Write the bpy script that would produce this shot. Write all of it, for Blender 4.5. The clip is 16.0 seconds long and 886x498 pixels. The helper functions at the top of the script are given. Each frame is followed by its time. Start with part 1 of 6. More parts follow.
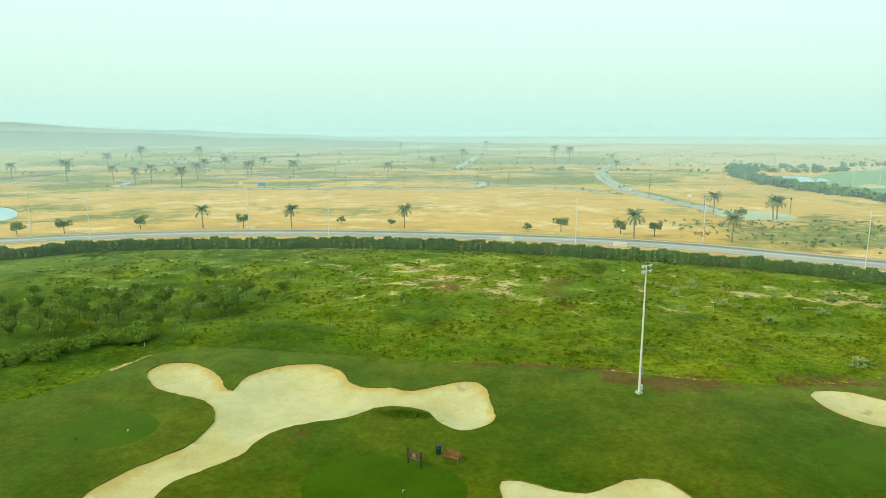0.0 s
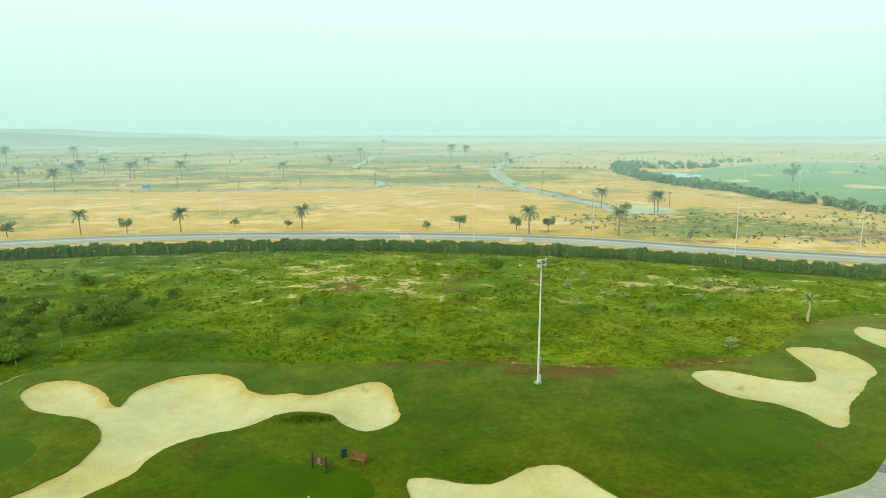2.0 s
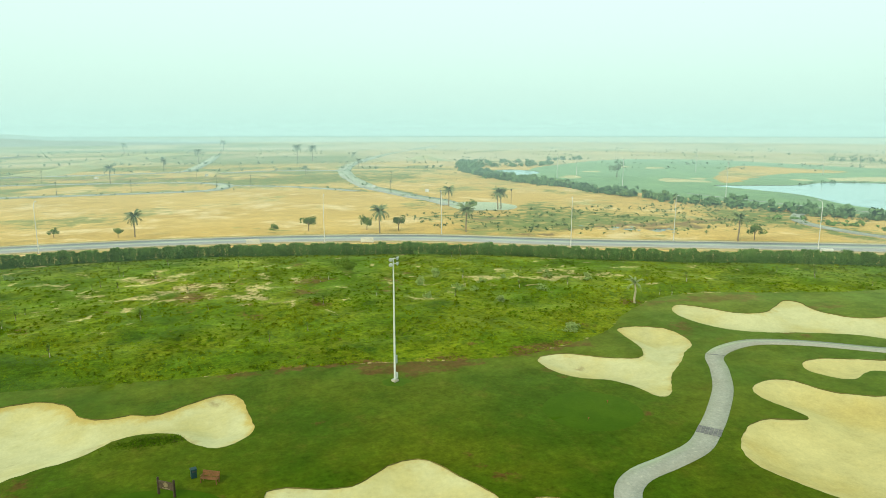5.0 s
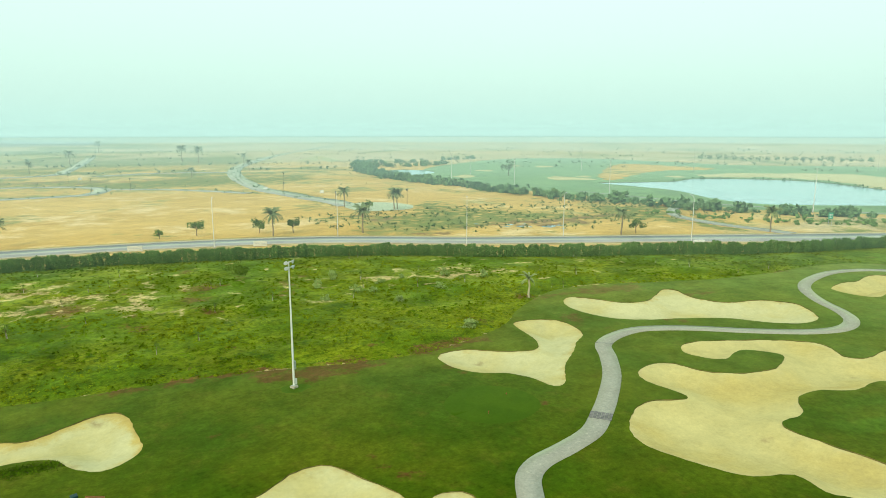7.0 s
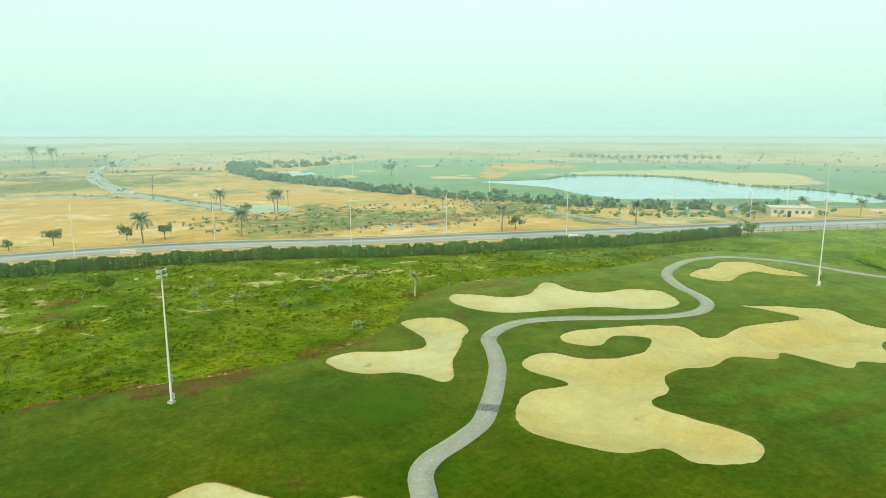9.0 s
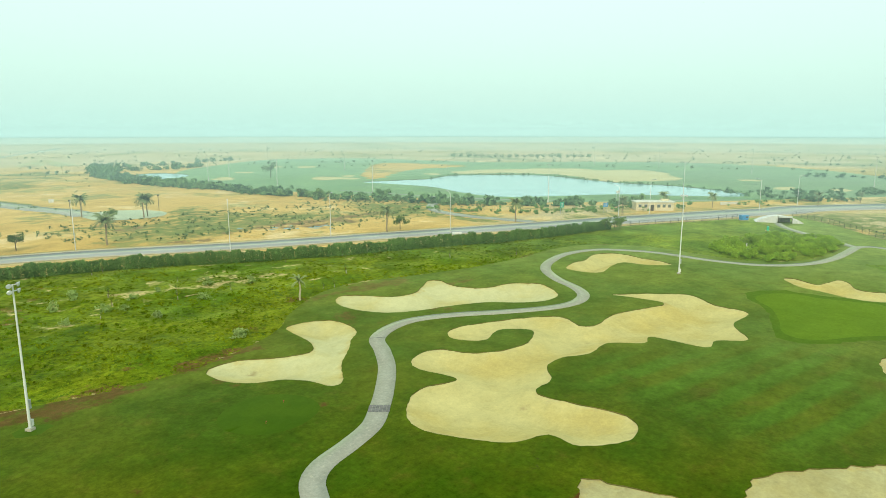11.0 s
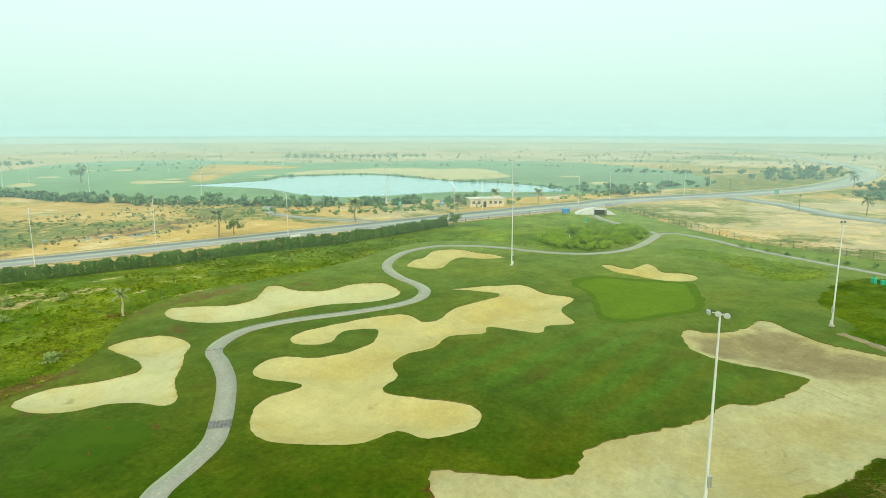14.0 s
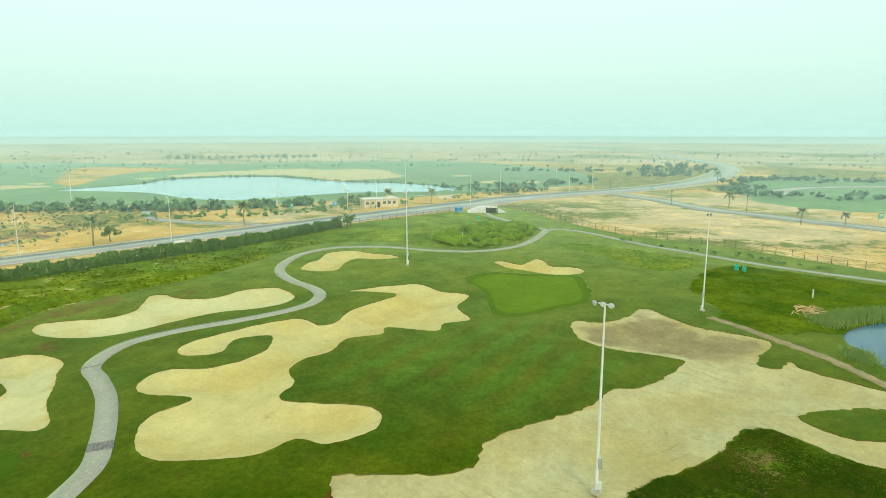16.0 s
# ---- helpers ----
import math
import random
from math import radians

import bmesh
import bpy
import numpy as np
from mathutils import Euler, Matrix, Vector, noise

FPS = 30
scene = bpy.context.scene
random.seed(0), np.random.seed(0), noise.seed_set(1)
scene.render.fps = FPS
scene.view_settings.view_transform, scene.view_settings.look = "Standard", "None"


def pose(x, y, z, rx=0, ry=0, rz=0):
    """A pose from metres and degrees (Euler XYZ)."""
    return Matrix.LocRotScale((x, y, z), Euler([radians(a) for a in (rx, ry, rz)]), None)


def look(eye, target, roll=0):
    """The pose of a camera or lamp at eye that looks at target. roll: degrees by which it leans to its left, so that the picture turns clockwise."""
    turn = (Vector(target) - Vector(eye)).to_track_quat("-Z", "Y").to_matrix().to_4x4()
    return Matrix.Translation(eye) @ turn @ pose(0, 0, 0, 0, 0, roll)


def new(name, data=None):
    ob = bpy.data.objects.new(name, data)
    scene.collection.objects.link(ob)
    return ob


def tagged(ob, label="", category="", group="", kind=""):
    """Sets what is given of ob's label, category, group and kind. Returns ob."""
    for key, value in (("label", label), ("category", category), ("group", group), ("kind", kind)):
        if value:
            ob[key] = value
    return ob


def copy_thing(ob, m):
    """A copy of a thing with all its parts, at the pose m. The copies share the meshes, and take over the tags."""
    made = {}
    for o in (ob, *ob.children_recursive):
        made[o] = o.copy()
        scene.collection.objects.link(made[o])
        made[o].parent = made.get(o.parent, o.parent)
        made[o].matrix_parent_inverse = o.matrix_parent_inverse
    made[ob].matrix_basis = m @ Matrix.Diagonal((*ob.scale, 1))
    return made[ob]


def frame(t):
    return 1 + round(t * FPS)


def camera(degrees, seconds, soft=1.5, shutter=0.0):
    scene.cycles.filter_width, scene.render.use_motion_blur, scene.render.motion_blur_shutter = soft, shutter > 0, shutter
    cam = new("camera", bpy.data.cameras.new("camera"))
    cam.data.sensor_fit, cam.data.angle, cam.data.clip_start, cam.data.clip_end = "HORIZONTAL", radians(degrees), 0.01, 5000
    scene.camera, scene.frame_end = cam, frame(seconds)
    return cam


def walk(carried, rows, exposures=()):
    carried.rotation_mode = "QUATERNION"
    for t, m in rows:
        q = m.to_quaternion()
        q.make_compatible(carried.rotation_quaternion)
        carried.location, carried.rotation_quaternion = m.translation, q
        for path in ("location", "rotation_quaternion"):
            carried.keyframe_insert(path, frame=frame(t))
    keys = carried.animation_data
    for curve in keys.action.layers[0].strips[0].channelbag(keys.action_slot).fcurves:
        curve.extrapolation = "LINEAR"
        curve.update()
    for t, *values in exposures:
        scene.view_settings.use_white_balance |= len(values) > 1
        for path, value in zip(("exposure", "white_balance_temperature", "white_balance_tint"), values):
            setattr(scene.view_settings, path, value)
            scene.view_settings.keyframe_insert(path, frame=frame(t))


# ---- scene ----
cam = camera(69.4, 16.0, soft=0.75)
EYE = (5.4, -3.6, 24.0)
PATH = [        # seconds, compass bearing from +Y, degrees below level: the camera hangs still and turns
    (0, -4.91, 10.40),
    (0.5, -2.64, 10.42),
    (1, -0.39, 10.45),
    (1.5, 1.90, 10.45),
    (2, 4.16, 10.48),
    (2.5, 6.43, 10.47),
    (3, 8.68, 10.50),
    (3.5, 10.91, 10.49),
    (4, 13.14, 10.48),
    (6.5, 24.54, 10.50),
    (7, 26.93, 10.48),
    (7.5, 29.32, 10.47),
    (8, 31.79, 10.47),
    (8.5, 34.54, 10.45),
    (9, 37.37, 10.48),
    (11.5, 50.20, 10.46),
    (12, 52.63, 10.46),
    (12.5, 55.07, 10.45),
    (13, 57.35, 10.45),
    (13.5, 59.80, 10.47),
    (14, 62.19, 10.47),
    (14.5, 64.57, 10.46),
    (15, 66.95, 10.48),
    (15.5, 69.34, 10.50),
    (16, 71.71, 10.46),
]
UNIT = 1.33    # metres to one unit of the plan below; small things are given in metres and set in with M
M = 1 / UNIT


def ahead(bearing, down):
    """The way the camera faces, one unit long."""
    return Vector((math.sin(radians(bearing)) * math.cos(radians(down)), math.cos(radians(bearing)) * math.cos(radians(down)), -math.sin(radians(down))))


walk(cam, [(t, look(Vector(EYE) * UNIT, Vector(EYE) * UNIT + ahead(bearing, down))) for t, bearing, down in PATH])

# ---- world, sun, exposure ----
SUN_AZ, SUN_EL = radians(235.0), radians(38.0)      # azimuth clockwise from +Y
sun_dir = Vector((math.sin(SUN_AZ) * math.cos(SUN_EL), math.cos(SUN_AZ) * math.cos(SUN_EL), math.sin(SUN_EL)))
world = bpy.data.worlds.new("hazy_sky")
scene.world = world
world.use_nodes = True
wn, wl = world.node_tree.nodes, world.node_tree.links
wn.clear()
w_out, w_add = wn.new("ShaderNodeOutputWorld"), wn.new("ShaderNodeAddShader")
w_sky, w_b1, w_b2 = wn.new("ShaderNodeTexSky"), wn.new("ShaderNodeBackground"), wn.new("ShaderNodeBackground")
w_sky.sky_type, w_sky.sun_disc = "NISHITA", False
w_sky.sun_elevation, w_sky.sun_rotation = SUN_EL, SUN_AZ
w_sky.air_density, w_sky.dust_density, w_sky.ozone_density = 1.5, 6.0, 1.0
w_b1.inputs[1].default_value = 0.03
w_co, w_sep, w_ramp = wn.new("ShaderNodeTexCoord"), wn.new("ShaderNodeSeparateXYZ"), wn.new("ShaderNodeValToRGB")
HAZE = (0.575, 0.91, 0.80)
stops = [(0.0, (*HAZE, 1)), (0.045, (0.62, 0.925, 0.81, 1)), (0.10, (0.66, 0.95, 0.84, 1)), (0.18, (0.72, 0.99, 0.88, 1)), (1.0, (0.72, 0.93, 0.88, 1))]
for i, (at, col) in enumerate(stops):
    e = w_ramp.color_ramp.elements[i] if i < 2 else w_ramp.color_ramp.elements.new(at)
    e.position, e.color = at, col
wl.new(w_co.outputs["Generated"], w_sep.inputs[0])
wl.new(w_sep.outputs[2], w_ramp.inputs[0])
wl.new(w_ramp.outputs[0], w_b2.inputs[0])
wl.new(w_sky.outputs[0], w_b1.inputs[0])
wl.new(w_b1.outputs[0], w_add.inputs[0])
wl.new(w_b2.outputs[0], w_add.inputs[1])
wl.new(w_add.outputs[0], w_out.inputs[0])
sun = new("sun", bpy.data.lights.new("sun", "SUN"))
sun.data.energy, sun.data.angle, sun.data.color = 1.9, radians(10), (1.0, 0.92, 0.72)
sun.matrix_basis = look(sun_dir * 100, (0, 0, 0))
scene.view_settings.exposure = 0.0


# ---- materials ----
def mat(name, a, b, c=None, big=0.1, small=2.0, cut=(0.35, 0.65), cut2=(0.55, 0.7), rough=0.9, metal=0.0, bump=0.3, size=0.05, stretch=(1, 1, 1), vary=0.0, attrs=(), spec=0.3, stripe=None, dew=None, grain=None, rings=None):
    """Two tones at a large scale, a third at a small one, fine relief; attrs mix in further tones by mesh attributes."""
    m = bpy.data.materials.new(name)
    m.use_nodes = True
    n, l = m.node_tree.nodes, m.node_tree.links
    p = n["Principled BSDF"]
    p.inputs["Roughness"].default_value, p.inputs["Metallic"].default_value = rough, metal
    p.inputs["Specular IOR Level"].default_value = spec
    geo, sc = n.new("ShaderNodeNewGeometry"), n.new("ShaderNodeMapping")
    sc.inputs["Scale"].default_value = stretch
    l.new(geo.outputs["Position"], sc.inputs[0])

    def noise_of(scale, detail=5.0, rough_=0.6):
        t = n.new("ShaderNodeTexNoise")
        t.inputs["Scale"].default_value, t.inputs["Detail"].default_value, t.inputs["Roughness"].default_value = scale, detail, rough_
        l.new(sc.outputs[0], t.inputs["Vector"])
        return t.outputs["Fac"]

    def ramp(fac, lo, hi):
        r = n.new("ShaderNodeMapRange")
        r.interpolation_type = "SMOOTHSTEP"
        r.inputs["From Min"].default_value, r.inputs["From Max"].default_value = lo, hi
        l.new(fac, r.inputs["Value"])
        return r.outputs[0]

    def mix(fac, x, y, kind="MIX"):
        k = n.new("ShaderNodeMix")
        k.data_type, k.blend_type = "RGBA", kind
        if isinstance(fac, float):
            k.inputs["Factor"].default_value = fac
        else:
            l.new(fac, k.inputs["Factor"])
        for s, v in ((6, x), (7, y)):
            if isinstance(v, tuple):
                k.inputs[s].default_value = (*v[:3], 1)
            else:
                l.new(v, k.inputs[s])
        return k.outputs[2]

    col = mix(ramp(noise_of(big), *cut), a, b)
    fine = noise_of(small, 6.0, 0.7)
    if c:
        col = mix(ramp(fine, *cut2), col, c)
    if stripe:
        turn, wide, tone = stripe
        rot, wave = n.new("ShaderNodeMapping"), n.new("ShaderNodeTexWave")
        rot.inputs["Rotation"].default_value = (0, 0, radians(turn))
        wave.inputs["Scale"].default_value, wave.inputs["Distortion"].default_value, wave.inputs["Detail"].default_value = 0.314 / wide, 1.2, 3.0
        wave.inputs["Detail Scale"].default_value = 0.6
        l.new(geo.outputs["Position"], rot.inputs[0])
        l.new(rot.outputs[0], wave.inputs["Vector"])
        half, mown = n.new("ShaderNodeMath"), n.new("ShaderNodeAttribute")
        half.operation, mown.attribute_name = "MULTIPLY", "mown"
        l.new(mown.outputs["Fac"], half.inputs[1])
        l.new(ramp(wave.outputs["Fac"], 0.2, 0.8), half.inputs[0])
        col = mix(half.outputs[0], col, tone)
    if rings:
        cx, cy, gap_, tone = rings
        mv, wv, gate = n.new("ShaderNodeMapping"), n.new("ShaderNodeTexWave"), n.new("ShaderNodeMath")
        mv.inputs["Location"].default_value = (-cx, -cy, 0)
        wv.wave_type, wv.rings_direction = "RINGS", "Z"
        wv.inputs["Scale"].default_value, wv.inputs["Distortion"].default_value, wv.inputs["Detail"].default_value, wv.inputs["Detail Scale"].default_value = 0.314 / gap_, 9.0, 4.0, 0.25
        l.new(geo.outputs["Position"], mv.inputs[0])
        l.new(mv.outputs[0], wv.inputs["Vector"])
        gate.operation = "MULTIPLY"
        l.new(ramp(wv.outputs["Fac"], 0.90, 1.0), gate.inputs[0])
        l.new(ramp(noise_of(0.09, 5.0), 0.54, 0.72), gate.inputs[1])
        col = mix(gate.outputs[0], col, tone)
    for name_, tone, scale_, *wide_ in attrs:
        at = n.new("ShaderNodeAttribute")
        at.attribute_name = name_
        add = n.new("ShaderNodeMath")
        add.operation = "ADD"
        l.new(at.outputs["Fac"], add.inputs[0])
        l.new(noise_of(scale_, 6.0, 0.75), add.inputs[1])
        w_ = wide_[0] if wide_ else 0.18
        col = mix(ramp(add.outputs[0], 1.02 - w_, 1.02 + w_), col, tone)
    if vary:
        info = n.new("ShaderNodeObjectInfo")
        isl = n.new("ShaderNodeMath")
        isl.operation = "ADD"
        l.new(info.outputs["Random"], isl.inputs[0])
        l.new(geo.outputs["Random Per Island"], isl.inputs[1])
        hs = n.new("ShaderNodeHueSaturation")
        v = n.new("ShaderNodeMapRange")
        v.inputs["From Max"].default_value = 2.0
        v.inputs["To Min"].default_value, v.inputs["To Max"].default_value = 1 - vary, 1 + vary
        l.new(isl.outputs[0], v.inputs["Value"])
        l.new(v.outputs[0], hs.inputs["Value"])
        l.new(col, hs.inputs["Color"])
        col = hs.outputs[0]
    for grain_ in ([] if not grain else [grain] if isinstance(grain[0], float) else grain):        # uneven tone of blades and grit, with shade of small hollows painted in
        gv, gm = n.new("ShaderNodeMapRange"), n.new("ShaderNodeHueSaturation")
        gv.inputs["From Min"].default_value, gv.inputs["From Max"].default_value = 0.28, 0.72
        gv.inputs["To Min"].default_value, gv.inputs["To Max"].default_value = 1 - grain_[0], 1 + grain_[0]
        l.new(noise_of(grain_[1], 8.0, 0.8), gv.inputs["Value"])
        l.new(gv.outputs[0], gm.inputs["Value"])
        l.new(col, gm.inputs["Color"])
        col, grain_out = gm.outputs[0], gv.outputs[0]
    l.new(col, p.inputs["Base Color"])
    if bump:
        bn = n.new("ShaderNodeBump")
        bn.inputs["Strength"].default_value, bn.inputs["Distance"].default_value = bump, size
        l.new(fine, bn.inputs["Height"])
        l.new(bn.outputs[0], p.inputs["Normal"])
    if dew:        # a tinted gloss imitating distance haze, which grows at flat angles
        p.inputs["Specular IOR Level"].default_value = 0.0
        fr, sub, gl, mx = n.new("ShaderNodeFresnel"), n.new("ShaderNodeMath"), n.new("ShaderNodeBsdfGlossy"), n.new("ShaderNodeMixShader")
        fr.inputs["IOR"].default_value = 1.33
        sub.operation, sub.use_clamp = "MULTIPLY_ADD", True
        sub.inputs[1].default_value, sub.inputs[2].default_value = dew[1], -0.055 * dew[1]
        gl.inputs["Color"].default_value, gl.inputs["Roughness"].default_value = (*dew[0], 1), 0.45
        if grain:
            gh = n.new("ShaderNodeHueSaturation")
            gh.inputs["Color"].default_value = (*dew[0], 1)
            l.new(grain_out, gh.inputs["Value"])
            l.new(gh.outputs[0], gl.inputs["Color"])
        l.new(fr.outputs[0], sub.inputs[0])
        l.new(sub.outputs[0], mx.inputs[0])
        l.new(p.outputs[0], mx.inputs[1])
        l.new(gl.outputs[0], mx.inputs[2])
        l.new(mx.outputs[0], n["Material Output"].inputs[0])
    return m


# tint and strength of the gloss that stands in for haze
GRASS_HAZE, SAND_HAZE, FAR_HAZE = ((0.90, 1.0, 0.36), 0.70), ((0.95, 1.0, 0.55), 0.35), ((0.85, 1.0, 0.70), 0.45)
BANK_HAZE = ((0.85, 1.0, 0.35), 0.38)
M_DESERT = mat("desert_sand", (0.583, 0.395, 0.129), (0.526, 0.343, 0.1013), (0.404, 0.305, 0.114), big=0.018, small=0.35, cut2=(0.56, 0.72), bump=0.1, size=0.1, spec=0.05, grain=((0.23, 0.9), (0.24, 0.10)), attrs=(("dusty", (0.489, 0.404, 0.227), 0.03), ("pale", (0.620, 0.470, 0.233), 0.10, 0.10), ("olive", (0.282, 0.268, 0.0879), 0.15, 0.08), ("scrub", (0.164, 0.193, 0.0538), 0.20, 0.07), ("earth", (0.244, 0.164, 0.0724), 0.14, 0.08)))
M_DUST = mat("pale_dust", (0.475, 0.370, 0.176), (0.405, 0.299, 0.132), (0.334, 0.238, 0.097), big=0.05, small=0.6, bump=0.1, dew=SAND_HAZE)
M_TRACK = mat("dirt_track", (0.299, 0.238, 0.114), (0.229, 0.194, 0.088), (0.370, 0.308, 0.167), big=0.25, small=1.2, cut2=(0.5, 0.8), grain=((0.22, 1.0), (0.24, 0.3)))
M_BANK = mat("rough_grass", (0.066, 0.122, 0.003), (0.158, 0.182, 0.006), (0.042, 0.080, 0.003), big=0.05, small=0.8, cut2=(0.49, 0.63), bump=0.7, size=0.3, dew=BANK_HAZE, grain=((0.72, 1.3), (0.54, 0.09)), attrs=(("lush", (0.034, 0.074, 0.004), 0.12, 0.20), ("rust", (0.135, 0.066, 0.022), 0.5, 0.10), ("bare", (0.44, 0.33, 0.15), 0.7, 0.07)))
M_FAIR = mat("mown_fairway", (0.036, 0.073, 0.003), (0.076, 0.098, 0.005), (0.096, 0.088, 0.010), big=0.06, small=0.30, cut=(0.36, 0.66), cut2=(0.50, 0.84), bump=0.3, size=0.1, dew=GRASS_HAZE, grain=((0.46, 1.3), (0.32, 0.17)), attrs=(("rust", (0.092, 0.042, 0.013), 0.5, 0.10), ("scar", (0.046, 0.042, 0.014), 1.4, 0.08)))
M_STRIPE = mat("striped_fairway", (0.036, 0.073, 0.003), (0.076, 0.098, 0.005), (0.096, 0.088, 0.010), big=0.06, small=0.30, cut=(0.36, 0.66), cut2=(0.50, 0.84), bump=0.3, size=0.1, dew=GRASS_HAZE, grain=((0.46, 1.3), (0.32, 0.17)), stripe=(-77, 5.8, (0.052, 0.108, 0.007)), attrs=(("rust", (0.075, 0.070, 0.010), 0.2, 0.22), ("scar", (0.046, 0.042, 0.014), 1.4, 0.08)))
M_LUSH = mat("lush_rough", (0.0484, 0.0995, 0.0054), (0.0941, 0.137, 0.0081), (0.0376, 0.0753, 0.0040), big=0.07, small=0.6, cut2=(0.50, 0.70), bump=0.6, size=0.25, dew=BANK_HAZE, grain=((0.58, 1.4), (0.40, 0.2)), attrs=(("rust", (0.155, 0.114, 0.0376), 0.6, 0.10),))
M_GREEN = mat("putting_green", (0.077, 0.139, 0.0053), (0.092, 0.155, 0.0062), (0.069, 0.127, 0.0053), big=0.10, small=0.8, bump=0.05, size=0.02, dew=BANK_HAZE, grain=((0.14, 2.0), (0.13, 0.25)))
M_TEE = mat("practice_green", (0.032, 0.076, 0.0026), (0.044, 0.090, 0.0035), (0.037, 0.072, 0.0026), big=0.2, small=1.0, bump=0.05, size=0.02, dew=GRASS_HAZE, grain=(0.10, 1.5))
M_COLLAR = mat("green_collar", (0.0460, 0.0989, 0.0034), (0.0621, 0.1127, 0.0046), (0.0506, 0.0920, 0.0034), big=0.2, small=0.8, bump=0.2, size=0.05, dew=BANK_HAZE, grain=(0.2, 1.2))
M_SAND = mat("bunker_sand", (0.501, 0.475, 0.251), (0.473, 0.412, 0.168), (0.435, 0.388, 0.177), big=0.07, small=0.5, cut=(0.40, 0.66), cut2=(0.52, 0.85), bump=0.5, size=0.08, spec=0.0, grain=((0.10, 2.2), (0.14, 0.30)), attrs=(("rim", (0.445, 0.344, 0.107), 0.5, 0.25), ("damp", (0.312, 0.257, 0.121), 0.35, 0.18)))
M_GOLD = mat("golden_bunker_sand", (0.495, 0.433, 0.184), (0.465, 0.375, 0.130), (0.431, 0.361, 0.148), big=0.06, small=0.5, cut=(0.40, 0.66), cut2=(0.50, 0.85), bump=0.5, size=0.08, spec=0.0, grain=((0.12, 2.2), (0.16, 0.30)), attrs=(("damp", (0.326, 0.257, 0.116), 0.35, 0.18), ("rim", (0.509, 0.451, 0.211), 0.5, 0.25)))
M_WASTE = mat("waste_sand", (0.421, 0.392, 0.207), (0.381, 0.318, 0.126), (0.343, 0.300, 0.131), big=0.05, small=0.7, cut=(0.38, 0.68), cut2=(0.50, 0.80), bump=0.5, size=0.08, spec=0.0, grain=((0.17, 1.8), (0.19, 0.22)), rings=(76.8, -3.4, 1.9, (0.272, 0.221, 0.091)), attrs=(("damp", (0.245, 0.20, 0.10), 0.16, 0.24), ("rim", (0.429, 0.349, 0.131), 0.7, 0.2)))
M_SOIL = mat("bunker_edge", (0.10, 0.105, 0.028), (0.17, 0.145, 0.05), (0.06, 0.075, 0.018), big=0.4, small=3.0, spec=0.0)
M_TURF2 = mat("far_turf", (0.066, 0.145, 0.031), (0.101, 0.180, 0.040), (0.114, 0.145, 0.040), big=0.03, small=0.25, bump=0.05, dew=FAR_HAZE, grain=((0.43, 0.06), (0.29, 0.4)), attrs=(("scrub", (0.075, 0.106, 0.035), 0.1),))
M_BEACH = mat("lake_sand", (0.510, 0.422, 0.238), (0.458, 0.352, 0.176), (0.405, 0.299, 0.132), big=0.06, small=0.5, bump=0.05, dew=SAND_HAZE)
M_ASPH = mat("sunbleached_asphalt", (0.34, 0.355, 0.335), (0.29, 0.30, 0.285), (0.37, 0.36, 0.31), big=0.05, small=1.0, bump=0.03, dew=SAND_HAZE)
M_KERB = mat("concrete_kerb", (0.459, 0.418, 0.318), (0.385, 0.351, 0.268), (0.318, 0.284, 0.201), big=0.3, small=3.0)
M_PATH = mat("worn_concrete", (0.350, 0.347, 0.281), (0.281, 0.276, 0.221), (0.431, 0.410, 0.311), big=0.35, small=1.6, bump=0.08, size=0.02, dew=SAND_HAZE, grain=((0.23, 2.6), (0.19, 0.35)))
M_PAVER = mat("dark_paver", (0.132, 0.132, 0.123), (0.211, 0.202, 0.185), (0.079, 0.079, 0.079), big=2.0, small=6.0)
M_WHITE = mat("white_paint", (0.652, 0.652, 0.602), (0.602, 0.602, 0.552), (0.502, 0.485, 0.418), big=0.8, small=4.0, cut2=(0.62, 0.8), rough=0.5, bump=0.05)
M_STEEL = mat("galvanised_steel", (0.52, 0.54, 0.53), (0.44, 0.46, 0.45), (0.36, 0.37, 0.36), big=1.0, small=8.0, rough=0.45, metal=0.6, bump=0.05)
M_DARK = mat("dark_metal", (0.04, 0.04, 0.04), (0.06, 0.055, 0.05), (0.09, 0.06, 0.04), big=1.0, small=6.0, rough=0.6, bump=0.1)
M_LENS = mat("lamp_glass", (0.616, 0.642, 0.634), (0.528, 0.554, 0.546), None, rough=0.15, bump=0.0, spec=0.6)
M_WOOD = mat("bench_wood", (0.132, 0.058, 0.018), (0.194, 0.088, 0.028), (0.079, 0.035, 0.0123), big=2.0, small=9.0, stretch=(1, 1, 4), rough=0.7)
M_DWOOD = mat("dark_wood", (0.040, 0.026, 0.018), (0.062, 0.040, 0.026), (0.022, 0.0158, 0.0106), big=2.0, small=9.0, rough=0.7)
M_BOARD = mat("carved_board", (0.088, 0.062, 0.035), (0.062, 0.044, 0.026), (0.141, 0.106, 0.070), big=3.0, small=8.0)
M_CREAM = mat("cream_carving", (0.194, 0.150, 0.079), (0.264, 0.211, 0.114), (0.106, 0.079, 0.044), big=3.0, small=5.0)
M_TEAL = mat("bin_plastic", (0.0088, 0.035, 0.035), (0.0123, 0.046, 0.044), (0.0070, 0.026, 0.026), big=2.0, small=8.0, rough=0.6)
M_TANK = mat("green_plastic", (0.026, 0.352, 0.194), (0.035, 0.405, 0.229), (0.026, 0.264, 0.150), big=2.0, small=7.0, rough=0.4)
